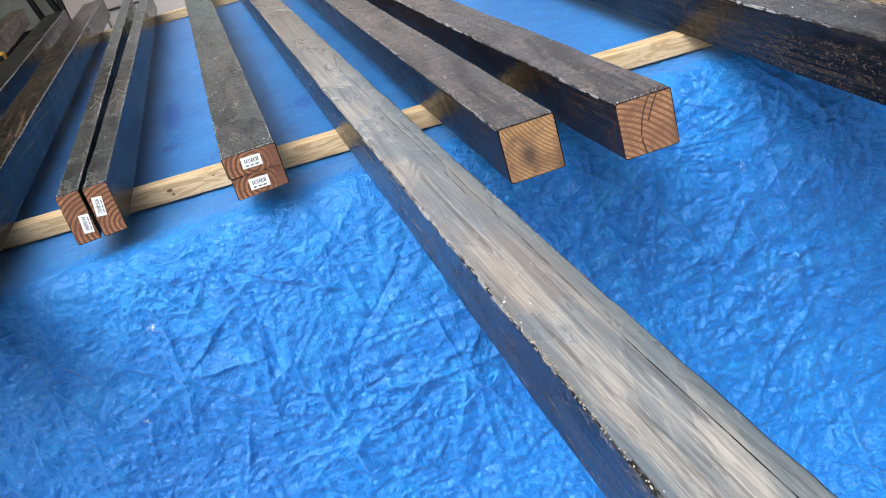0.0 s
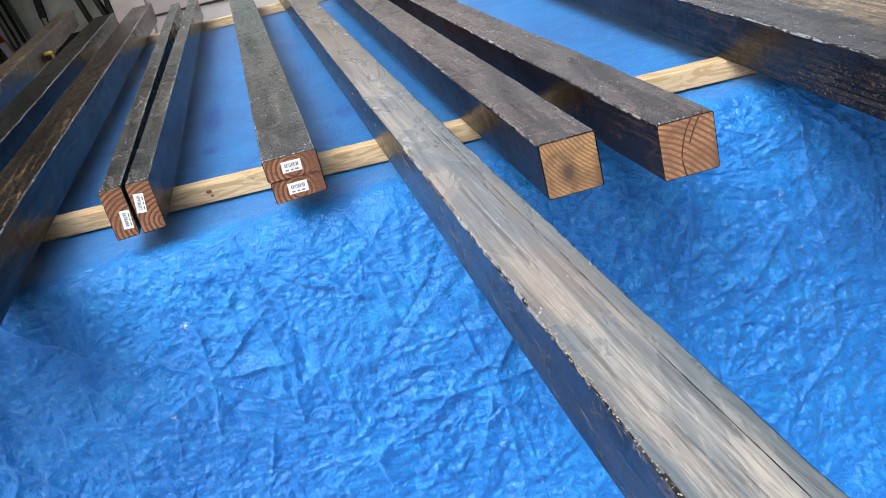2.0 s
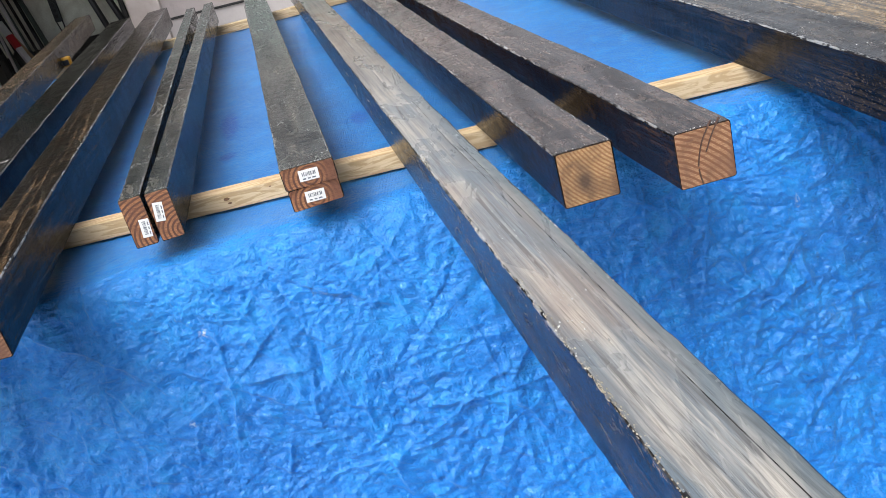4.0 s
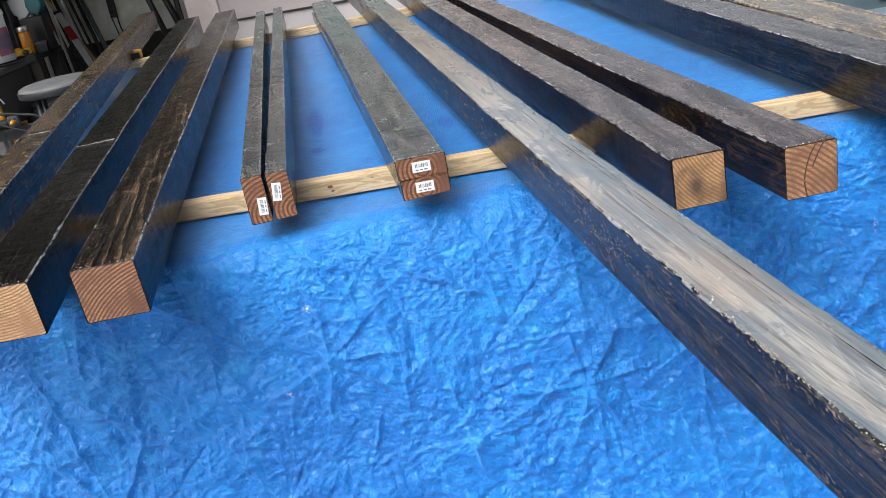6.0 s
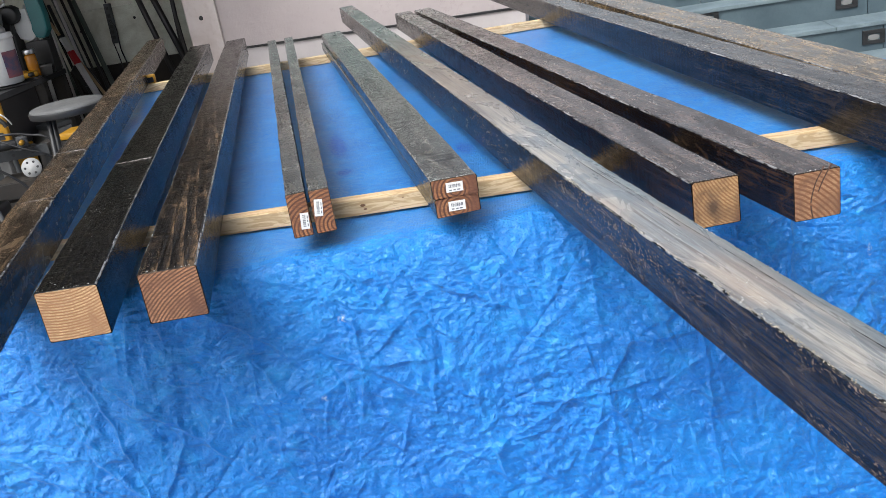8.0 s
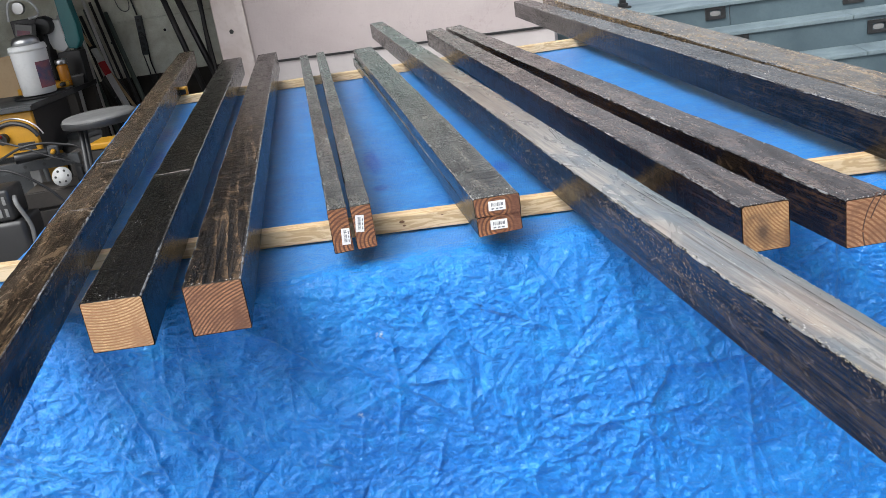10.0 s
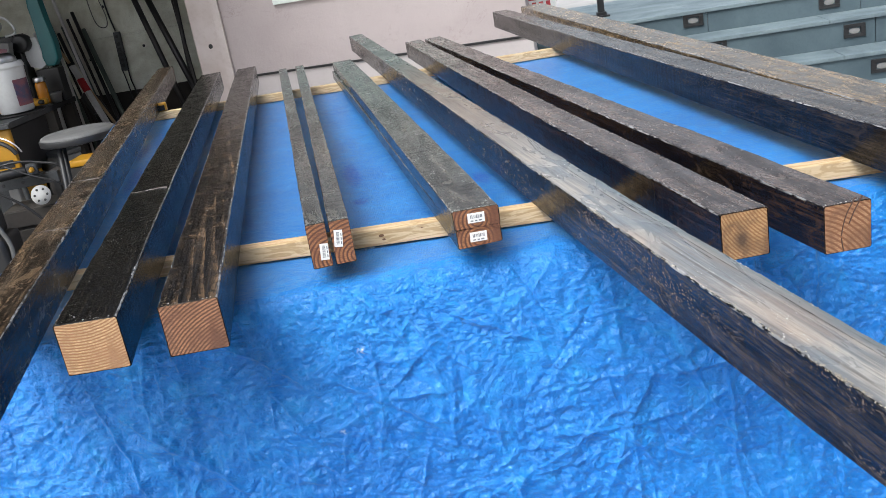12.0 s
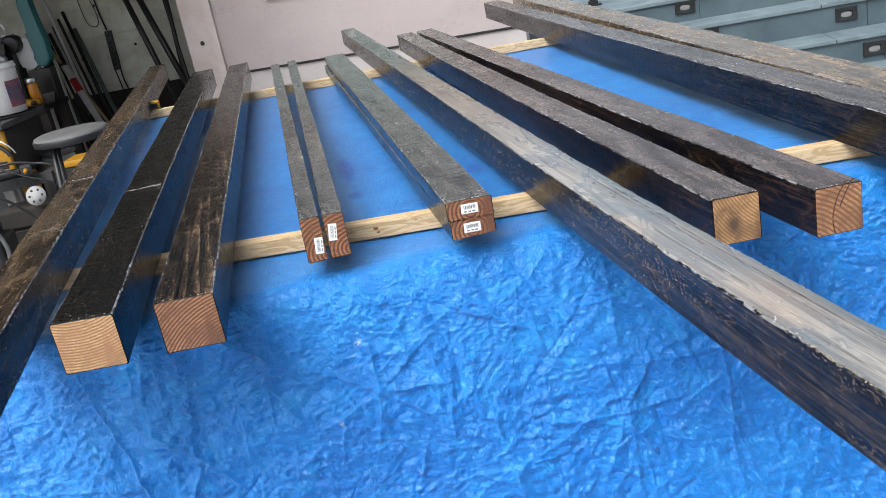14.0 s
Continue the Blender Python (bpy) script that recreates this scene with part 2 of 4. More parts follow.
    b.inputs["Sheen Tint"].default_value = (0.45, 0.78, 1.0, 1)
    k = bump(n, l, b, cr, 0.75, 0.0028)
    k = bump(n, l, b, cr2, 1.0, 0.0026, k)
    bump(n, l, b, web, 0.6, 0.0007, k)
    l.new(ramp(n, l, mid, [(0.3, grey(0.16)), (0.75, grey(0.27))]), b.inputs["Roughness"])
    return m


def stucco():
    m, n, l, b = mat("pink_stucco", 0.8)
    v = coords(n, l)
    big = noise_tex(n, l, v, 1.3, 5, 0.6, 0.6)
    mid = noise_tex(n, l, v, 24, 5, 0.65)
    fine = noise_tex(n, l, v, 160, 4, 0.6)
    c = mix(n, l, ramp(n, l, big, [(0.35, grey(0)), (0.7, grey(1))]), (0.40, 0.345, 0.34), (0.46, 0.405, 0.40))
    c = mix(n, l, ramp(n, l, mid, [(0.58, grey(0)), (0.76, grey(0.5))]), c, (0.35, 0.295, 0.29))
    l.new(c, b.inputs["Base Color"])
    cr = noise_tex(n, l, v, 3.2, 6, 0.7, 1.2)
    lines = ramp(n, l, cr, [(0.488, grey(0)), (0.5, grey(1)), (0.512, grey(0))])
    spots = noise_tex(n, l, v, 1.9, 3, 0.6)
    lines = mix(n, l, 1.0, lines, ramp(n, l, spots, [(0.5, grey(0)), (0.6, grey(0.7))]), "MULTIPLY")
    c = mix(n, l, lines, c, (0.30, 0.24, 0.23))
    l.new(c, b.inputs["Base Color"])
    k = bump(n, l, b, mid, 0.6, 0.007)
    bump(n, l, b, fine, 0.4, 0.0025, k)
    return m


TARP = tarp_material()
STUCCO = stucco()
STUDS = raw_wood("pale_spruce", (0.66, 0.50, 0.30), (0.44, 0.29, 0.14))
CONCRETE = plain("concrete", (0.36, 0.35, 0.34), (0.25, 0.245, 0.235), 0.85, scale=8, bumps=0.3, dist=0.003)
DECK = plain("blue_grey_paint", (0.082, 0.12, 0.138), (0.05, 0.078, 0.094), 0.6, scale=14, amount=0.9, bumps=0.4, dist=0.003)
# treads get a paler tone than the risers
TREAD = plain("pale_tread_paint", (0.165, 0.215, 0.232), (0.095, 0.13, 0.148), 0.6, scale=16, amount=1.0, bumps=0.4, dist=0.003)
BLACK = plain("black_plastic", (0.010, 0.010, 0.011), (0.026, 0.026, 0.027), 0.45)
STEEL = plain("bare_steel", (0.55, 0.56, 0.57), (0.35, 0.34, 0.33), 0.35, 1.0)
WHITE = plain("white_paint", (0.72, 0.73, 0.71), (0.58, 0.59, 0.58), 0.5)
CURB = plain("pale_base_paint", (0.50, 0.46, 0.455), (0.40, 0.365, 0.36), 0.75, scale=12, bumps=0.25)


# ---- building blocks ----
def link(name, bm, material, parent=None, label="", smooth=False):
    me = bpy.data.meshes.new(name)
    bm.to_mesh(me)
    bm.free()
    me.materials.append(material)
    if smooth:
        me.polygons.foreach_set("use_smooth", [True] * len(me.polygons))
    ob = new(name, me)
    ob.parent = parent
    return tagged(ob, label)


def part(name, bm, material, parent, label="", smooth=False):
    return link(name, bm, material, parent, label, smooth)


def thing(name, label, category, m=None, group="", kind=""):
    ob = new(name)
    ob.empty_display_size = 0.1
    if m is not None:
        ob.matrix_basis = m
    return tagged(ob, label, category, group, kind)


def box(x0, x1, y0, y1, z0, z1, bev=0.0, seg=2, bm=None):
    own = bmesh.new()
    bmesh.ops.create_cube(own, size=1)
    bmesh.ops.scale(own, vec=(x1 - x0, y1 - y0, z1 - z0), verts=own.verts)
    bmesh.ops.translate(own, vec=((x0 + x1) / 2, (y0 + y1) / 2, (z0 + z1) / 2), verts=own.verts)
    if bev:
        bmesh.ops.bevel(own, geom=list(own.edges), offset=bev, segments=seg, profile=0.6, affect="EDGES")
    return join(bm, own)


def join(bm, own, m=None):
    if m is not None:
        bmesh.ops.transform(own, matrix=m, verts=own.verts)
    if bm is None:
        return own
    me = bpy.data.meshes.new("tmp")
    own.to_mesh(me)
    own.free()
    bm.from_mesh(me)
    bpy.data.meshes.remove(me)
    return bm


def rod(a, b, r0, r1=None, seg=16, bm=None, bev=0.0):
    """A round bar from a to b."""
    a, b = Vector(a), Vector(b)
    own = bmesh.new()
    bmesh.ops.create_cone(own, cap_ends=True, segments=seg, radius1=r0, radius2=r0 if r1 is None else r1, depth=(b - a).length)
    if bev:
        caps = [e for e in own.edges if any(len(f.verts) > 4 for f in e.link_faces)]
        bmesh.ops.bevel(own, geom=caps, offset=bev, segments=2, profile=0.6, affect="EDGES")
    turn = (b - a).to_track_quat("Z", "Y").to_matrix().to_4x4()
    return join(bm, own, Matrix.Translation((a + b) / 2) @ turn)


def lathe(profile, seg=28, bm=None):
    """A turned body from (radius, height) pairs round z."""
    own = bmesh.new()
    rings = [[own.verts.new((r * math.cos(2 * math.pi * k / seg), r * math.sin(2 * math.pi * k / seg), z)) for k in range(seg)] for r, z in profile]
    for p, q in zip(rings, rings[1:]):
        for k in range(seg):
            own.faces.new((p[k], p[(k + 1) % seg], q[(k + 1) % seg], q[k]))
    own.faces.new(list(reversed(rings[0])))
    own.faces.new(rings[-1])
    return join(bm, own)


def slab(points, z0, z1, bev=0.0, m=None, bm=None):
    """An upright prism over a flat outline."""
    own = bmesh.new()
    low = [own.verts.new((x, y, z0)) for x, y in points]
    top = [own.verts.new((x, y, z1)) for x, y in points]
    own.faces.new(list(reversed(low)))
    own.faces.new(top)
    for k in range(len(points)):
        j = (k + 1) % len(points)
        own.faces.new((low[k], low[j], top[j], top[k]))
    if bev:
        bmesh.ops.bevel(own, geom=list(own.edges), offset=bev, segments=2, profile=0.6, affect="EDGES")
    return join(bm, own, m)


def tube(points, r, seg=8, bm=None):
    """A bent round cable or pipe through the points."""
    own = bmesh.new()
    pts = [Vector(p) for p in points]
    rings = []
    for i, p in enumerate(pts):
        d = (pts[min(i + 1, len(pts) - 1)] - pts[max(i - 1, 0)]).normalized()
        q = d.to_track_quat("Z", "Y").to_matrix()
        rings.append([own.verts.new(p + q @ Vector((r * math.cos(2 * math.pi * k / seg), r * math.sin(2 * math.pi * k / seg), 0))) for k in range(seg)])
    for p, q in zip(rings, rings[1:]):
        for k in range(seg):
            own.faces.new((p[k], p[(k + 1) % seg], q[(k + 1) % seg], q[k]))
    own.faces.new(list(reversed(rings[0])))
    own.faces.new(rings[-1])
    return join(bm, own)


def arc(points, steps=8):
    """A smooth run of points through the given ones (Catmull-Rom)."""
    p = [Vector(points[0])] + [Vector(q) for q in points] + [Vector(points[-1])]
    out = []
    for i in range(1, len(p) - 2):
        for k in range(steps):
            t = k / steps
            out.append(0.5 * (2 * p[i] + (p[i + 1] - p[i - 1]) * t + (2 * p[i - 1] - 5 * p[i] + 4 * p[i + 1] - p[i + 2]) * t * t + (3 * p[i] - p[i - 1] - 3 * p[i + 1] + p[i + 2]) * t ** 3))
    return out + [p[-2]]


# ---- setting ----
TOP = 0.80          # tarp on the table
REST = TOP + 0.038  # top of the flat studs


def setting():
    g = bmesh.new()
    bmesh.ops.create_grid(g, x_segments=40, y_segments=40, size=600)
    tagged(link("ground", g, CONCRETE), "grey concrete driveway and ground around the house", "ground", kind="structure")


setting()

WALL_M = pose(0.35, 4.225, 0, 0, 0, -9.3)   # local x runs left along the wall as minus


def walls():
    holder = thing("wall_back", "pink stucco house wall above a paler base", "wall", WALL_M, kind="structure")
    # window opening x -1.85..-0.55, z 1.11..2.0
    w0, w1, s0, s1 = -1.70, -0.55, 1.14, 2.0
    for x0, x1, z0, z1 in ((-2.10, w0, 0.70, 2.35), (w1, 0.0, 0.70, 2.35), (w0, w1, 0.70, s0), (w0, w1, s1, 2.35)):
        part("wall_panel", box(x0, x1, 0, 0.16, z0, z1), STUCCO, holder)
    part("wall_base", box(-2.10, 0.02, 0.004, 0.16, 0.0, 0.683), CURB, holder, "pale painted base below the stucco")
    part("base_dark_line", box(-2.10, 0.01, -0.006, 0.15, 0.684, 0.699, 0.002), BLACK, holder, "thin dark line between stucco and base")


walls()


def arris():
    """Worn, wet corner of a timber: black stain broken by pale scraped spots and painted sky glints."""
    m, n, l, b = mat("worn_arris_glints", 0.14)
    v = coords(n, l, (1, 0.25, 1))
    a = noise_tex(n, l, v, 150, 4, 0.65)
    wide = noise_tex(n, l, coords(n, l, (1, 0.4, 1)), 9, 3, 0.6)
    c = mix(n, l, ramp(n, l, a, [(0.44, grey(0)), (0.56, grey(1))]), (0.008, 0.008, 0.009), (0.27, 0.27, 0.27))
    c = mix(n, l, ramp(n, l, wide, [(0.42, grey(0)), (0.6, grey(0.85))]), c, (0.02, 0.018, 0.017))
    l.new(c, b.inputs["Base Color"])
    bump(n, l, b, a, 0.8, 0.0015)
    return m


ARRIS = arris()
# pale tone carries the sky glints of wet stain droplets
BEAD = plain("stain_beads_glint", (0.52, 0.52, 0.50), (0.05, 0.045, 0.04), 0.10, scale=60, amount=1.0)


def post(name, label, near, far, w, h, base, stain, ends, top=None, category="timber", lift=0.0, sweep=0.0, beads_wanted=160, skew=0.0, twist=0.0):
    """A squared timber from its near left edge to its far left edge."""
    (x0, y0), (x1, y1) = near, far
    dx, dy = x1 - x0, y1 - y0
    ln = math.hypot(dx, dy)
    ob = thing(name, label, category, pose(x0, y0, base, 0, 0, math.degrees(math.atan2(-dx, dy))), group="stained timbers")
    rnd = random.Random(name + label + str(near))
    bm = bmesh.new()
    n, br = int(ln * 85), 0.0034
    prof = []
    for cx, cz, a0 in ((br, br, 180), (w - br, br, 270), (w - br, h - br, 0), (br, h - br, 90)):
        for k in range(4):
            a = radians(a0 + 30 * k)
            prof.append((cx + br * math.cos(a), cz + br * math.sin(a)))
    rings = []
    sd = rnd.random() * 50
    for i in range(n + 1):
        y = ln * i / n
        bow = 0.002 * math.sin(3.0 * y / ln + sd) + sweep * max(0.0, 1 - y / 1.6) ** 2
        rise = lift * max(0.0, 1 - y / 1.6) ** 2
        ring = []
        for px, pz in prof:
            e = 0.0011 * noise.noise((px * 60 + sd, y * 9, pz * 60)) + 0.0006 * noise.noise((px * 30, y * 62 + sd, pz * 30))
            sx, sz = (1 if px > w / 2 else -1), (1 if pz > h / 2 else -1)
            cut = skew * px / w * max(0.0, 1 - y / 0.4)
            rise = lift * max(0.0, 1 - y / 1.6) ** 2 - twist * px / w * max(0.0, 1 - y / 0.4)
            ring.append(bm.verts.new((px + bow + sx * e, y - cut, pz + rise + (sz * e if sz > 0 else 0))))
        rings.append(ring)
    m = len(prof)
    for p, q in zip(rings, rings[1:]):
        for k in range(m):
            bm.faces.new((p[k], q[k], q[(k + 1) % m], p[(k + 1) % m]))
    bm.normal_update()
    ob["height"] = h
    body = part("timber_body", bm, stain, ob)
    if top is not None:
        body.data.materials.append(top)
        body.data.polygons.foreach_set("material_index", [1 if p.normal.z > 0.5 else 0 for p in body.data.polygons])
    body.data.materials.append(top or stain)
    body.data.materials.append(ARRIS)
    slot = len(body.data.materials) - 1
    for p in body.data.polygons:
        if p.normal.z > 0.25 and abs(p.normal.x) > 0.25:
            p.material_index = slot
    # stain beads with glints painted pale, thick in stretches and along the sawn rim
    beads = bmesh.new()
    count, tries = 0, 0
    while count < beads_wanted and tries < 9000:
        tries += 1
        rim = tries % 30 == 0
        y = 0.002 + 0.005 * rnd.random() if rim else min(3.0, ln) * rnd.random() ** 1.3
        x = w * rnd.uniform(0.03, 0.97)
        if tries % 4 == 1:
            x = w * rnd.choice((0.025, 0.97))
        if not rim and noise.noise((x * 16 + sd, y * 3.2, sd)) < 0.05:
            continue
        count += 1
        r = rnd.uniform(0.0005, 0.0011) * (1.2 if rim else 1)
        bow = 0.002 * math.sin(3.0 * y / ln + sd) + sweep * max(0.0, 1 - y / 1.6) ** 2
        y_cut = y - skew * x / w * max(0.0, 1 - y / 0.4)
        z = h + lift * max(0.0, 1 - y / 1.6) ** 2 - twist * x / w * max(0.0, 1 - y / 0.4)
        long = rnd.uniform(0.8, 1.9)
        low = [beads.verts.new((x + bow + r * math.cos(k), y_cut + long * r * math.sin(k), z - 0.0012)) for k in (0, 1.05, 2.09, 3.14, 4.19, 5.24)]
        mid = [beads.verts.new((x + bow + 0.75 * r * math.cos(k), y_cut + 0.75 * long * r * math.sin(k), z + 0.35 * r)) for k in (0, 1.05, 2.09, 3.14, 4.19, 5.24)]
        tip = beads.verts.new((x + bow, y_cut, z + 0.65 * r))
        for k in range(6):
            beads.faces.new((low[k], low[(k + 1) % 6], mid[(k + 1) % 6], mid[k]))
            beads.faces.new((mid[k], mid[(k + 1) % 6], tip))
    beads_ob = part("stain_beading", beads, BEAD, ob, "stain beads with glints painted pale", True)
    tagged(beads_ob, kind="stuff")
    for y, s in ((0.0, -1), (ln, 1)):
        e = bmesh.new()
        bow = 0.002 * math.sin(3.0 * y / ln + sd) + sweep * max(0.0, 1 - y / 1.6) ** 2
        rise = lift * max(0.0, 1 - y / 1.6) ** 2
        turn, drop = (skew / w, twist / w) if s < 0 else (0.0, 0.0)
        vs = [e.verts.new((px * 0.995 + bow + 0.0002, y - turn * px, pz * 0.995 + 0.0002 + rise - drop * px)) for px, pz in prof]
        vo = [e.verts.new((px * 0.966 + bow + 0.017 * w, y + s * 0.0012 - turn * px, pz * 0.966 + 0.017 * h + rise - drop * px)) for px, pz in prof]
        for k in range(m):
            e.faces.new((vs[k], vs[(k + 1) % m], vo[(k + 1) % m], vo[k]))
        e.faces.new(vo)
        bmesh.ops.recalc_face_normals(e, faces=e.faces)
        end = part("sawn_end", e, ends, ob, "bare sawn end grain")
        end.data.materials.append(stain)
        end.data.polygons.foreach_set("material_index", [0 if len(p.vertices) > 4 else 1 for p in end.data.polygons])
    return ob


def washed_top():
    """Top of the long beam: thin washed stain over long straight grain, bluish reflection painted along one edge,
    greener far out.
    """
    m, n, l, b = mat("washed_grey_top", 0.3)
    v = coords(n, l)
    sep = n.new("ShaderNodeSeparateXYZ")
    l.new(v, sep.inputs[0])
    band = noise_tex(n, l, coords(n, l, (1, 0.030, 1)), 46, 4, 0.55, 0.9)
    line = noise_tex(n, l, coords(n, l, (1, 0.012, 1)), 190, 4, 0.6, 0.8)
    hair = noise_tex(n, l, coords(n, l, (1, 0.010, 1)), 620, 3, 0.6, 0.2)
    cloud = noise_tex(n, l, coords(n, l, (1, 0.25, 1)), 13, 5, 0.62, 0.8)
    blush = noise_tex(n, l, coords(n, l, (1, 0.18, 1)), 9, 3, 0.6, 0.5)
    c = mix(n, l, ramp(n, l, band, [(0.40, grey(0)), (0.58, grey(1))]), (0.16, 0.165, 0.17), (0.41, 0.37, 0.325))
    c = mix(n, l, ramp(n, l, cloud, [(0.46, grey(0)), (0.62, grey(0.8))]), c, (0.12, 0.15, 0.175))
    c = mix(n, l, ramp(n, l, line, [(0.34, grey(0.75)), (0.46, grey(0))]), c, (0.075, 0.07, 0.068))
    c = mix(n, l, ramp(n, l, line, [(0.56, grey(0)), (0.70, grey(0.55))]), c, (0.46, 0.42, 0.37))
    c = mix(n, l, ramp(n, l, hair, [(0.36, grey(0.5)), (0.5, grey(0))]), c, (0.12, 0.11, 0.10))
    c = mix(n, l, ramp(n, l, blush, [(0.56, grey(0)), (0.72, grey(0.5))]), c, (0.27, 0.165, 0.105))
    # bluish reflection along the outer edge, put into the colour
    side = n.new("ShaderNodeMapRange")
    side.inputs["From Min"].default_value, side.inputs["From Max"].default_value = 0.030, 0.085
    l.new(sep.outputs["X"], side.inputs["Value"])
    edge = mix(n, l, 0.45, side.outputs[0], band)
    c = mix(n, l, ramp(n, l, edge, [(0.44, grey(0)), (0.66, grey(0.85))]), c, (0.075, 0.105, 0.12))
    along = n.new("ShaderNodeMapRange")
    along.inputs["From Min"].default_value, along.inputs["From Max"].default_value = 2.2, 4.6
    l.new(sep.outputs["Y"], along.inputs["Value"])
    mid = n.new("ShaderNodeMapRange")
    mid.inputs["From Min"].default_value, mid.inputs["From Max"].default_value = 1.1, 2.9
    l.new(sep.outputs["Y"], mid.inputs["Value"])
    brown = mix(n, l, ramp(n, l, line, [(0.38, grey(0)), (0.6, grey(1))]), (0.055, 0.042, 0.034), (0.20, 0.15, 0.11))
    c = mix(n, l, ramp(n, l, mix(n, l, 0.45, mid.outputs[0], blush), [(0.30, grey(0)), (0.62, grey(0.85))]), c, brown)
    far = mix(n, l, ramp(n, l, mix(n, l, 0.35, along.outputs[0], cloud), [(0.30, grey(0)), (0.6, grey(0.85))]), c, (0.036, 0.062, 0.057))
    l.new(far, b.inputs["Base Color"])
    l.new(ramp(n, l, cloud, [(0.36, grey(0.42)), (0.64, grey(0.2))]), b.inputs["Roughness"])
    k = bump(n, l, b, line, 0.8, 0.0016)
    bump(n, l, b, hair, 0.5, 0.0006, k)
    return m


S_A = stained("ebony_stain", (0.003, 0.003, 0.003), (0.022, 0.018, 0.013), (0.003, 0.003, 0.003), 0.2, 0.11, 3, 0.8, 1.2, 0.1, 0.58, 0.4, 0.9)
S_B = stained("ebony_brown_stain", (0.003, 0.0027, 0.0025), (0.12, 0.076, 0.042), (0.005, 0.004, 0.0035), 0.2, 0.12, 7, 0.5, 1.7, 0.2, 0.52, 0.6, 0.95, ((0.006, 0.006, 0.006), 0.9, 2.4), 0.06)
S_E = stained("weathered_brown_stain", (0.012, 0.009, 0.007), (0.16, 0.105, 0.06), (0.075, 0.056, 0.04), 0.5, 0.15, 11, 0.9, 1.4, 0.4, 0.47, 0.9)
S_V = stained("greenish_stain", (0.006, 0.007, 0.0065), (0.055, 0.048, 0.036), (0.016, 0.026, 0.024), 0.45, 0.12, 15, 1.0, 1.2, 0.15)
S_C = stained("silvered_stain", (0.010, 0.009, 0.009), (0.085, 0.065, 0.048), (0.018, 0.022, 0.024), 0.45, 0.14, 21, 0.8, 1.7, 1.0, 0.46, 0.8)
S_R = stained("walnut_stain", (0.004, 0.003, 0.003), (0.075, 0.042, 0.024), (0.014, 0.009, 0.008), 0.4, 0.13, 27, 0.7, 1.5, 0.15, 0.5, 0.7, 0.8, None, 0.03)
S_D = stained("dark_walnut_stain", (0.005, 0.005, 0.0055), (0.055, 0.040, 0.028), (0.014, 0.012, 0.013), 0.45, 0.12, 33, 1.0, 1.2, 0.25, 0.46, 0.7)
S_D2 = stained("golden_brown_stain", (0.03, 0.022, 0.015), (0.34, 0.235, 0.125), (0.13, 0.105, 0.075), 0.5, 0.15, 39, 0.8, 1.6, 0.3, 0.44, 0.6, 0.8, coat=0.75)
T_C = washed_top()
# tops: stain tone lightened with sky and pink wall sheen put into the colour
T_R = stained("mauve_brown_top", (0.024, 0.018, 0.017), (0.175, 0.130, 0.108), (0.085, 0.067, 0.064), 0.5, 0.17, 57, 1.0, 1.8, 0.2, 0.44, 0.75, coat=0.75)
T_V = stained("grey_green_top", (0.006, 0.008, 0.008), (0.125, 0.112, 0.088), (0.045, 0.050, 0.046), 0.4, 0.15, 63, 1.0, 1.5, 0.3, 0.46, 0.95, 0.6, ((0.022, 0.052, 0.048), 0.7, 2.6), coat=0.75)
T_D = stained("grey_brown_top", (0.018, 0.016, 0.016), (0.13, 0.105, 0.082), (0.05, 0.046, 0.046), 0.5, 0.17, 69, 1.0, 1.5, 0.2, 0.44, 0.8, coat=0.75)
E_A = end_grain("end_tan", (0.78, 0.54, 0.30), (0.34, 0.16, 0.065), (0.42, 0.23, 0.12), (0.045, 0.19), 120)
E_B = end_grain("end_brown", (0.54, 0.27, 0.14), (0.11, 0.042, 0.018), (0.17, 0.075, 0.042), (0.14, -0.10), 110)
E_R = end_grain("end_ochre", (0.62, 0.40, 0.20), (0.32, 0.155, 0.06), (0.075, 0.045, 0.03), (0.16, 0.15), 120, 0.5, (0.036, 0.040))
E_R2 = end_grain("end_russet", (0.56, 0.33, 0.185), (0.24, 0.10, 0.045), (0.16, 0.08, 0.048), (-0.06, -0.08), 80)
E_H = end_grain("end_red", (0.52, 0.23, 0.09), (0.10, 0.034, 0.016), (0.20, 0.08, 0.04), (0.045, 0.012), 75)

post_a = post("timber_post", "black-stained timber post with pale sawn end on studs", (-0.626, -0.549), (-1.396, 2.83), 0.100, 0.0905, REST, S_A, E_A, skew=0.001, twist=0.006)
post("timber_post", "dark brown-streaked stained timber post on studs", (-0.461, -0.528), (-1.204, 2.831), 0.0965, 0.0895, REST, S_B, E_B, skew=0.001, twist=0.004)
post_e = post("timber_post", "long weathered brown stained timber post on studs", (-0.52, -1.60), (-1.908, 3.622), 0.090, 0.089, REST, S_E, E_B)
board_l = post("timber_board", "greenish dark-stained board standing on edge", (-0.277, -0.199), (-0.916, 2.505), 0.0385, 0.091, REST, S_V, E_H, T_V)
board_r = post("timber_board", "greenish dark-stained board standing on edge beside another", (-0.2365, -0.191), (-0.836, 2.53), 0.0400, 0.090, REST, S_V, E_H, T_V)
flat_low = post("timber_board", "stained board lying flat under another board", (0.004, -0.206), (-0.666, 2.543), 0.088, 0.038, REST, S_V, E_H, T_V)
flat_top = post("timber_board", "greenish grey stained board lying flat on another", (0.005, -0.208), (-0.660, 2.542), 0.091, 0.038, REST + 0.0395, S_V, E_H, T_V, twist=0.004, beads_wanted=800)
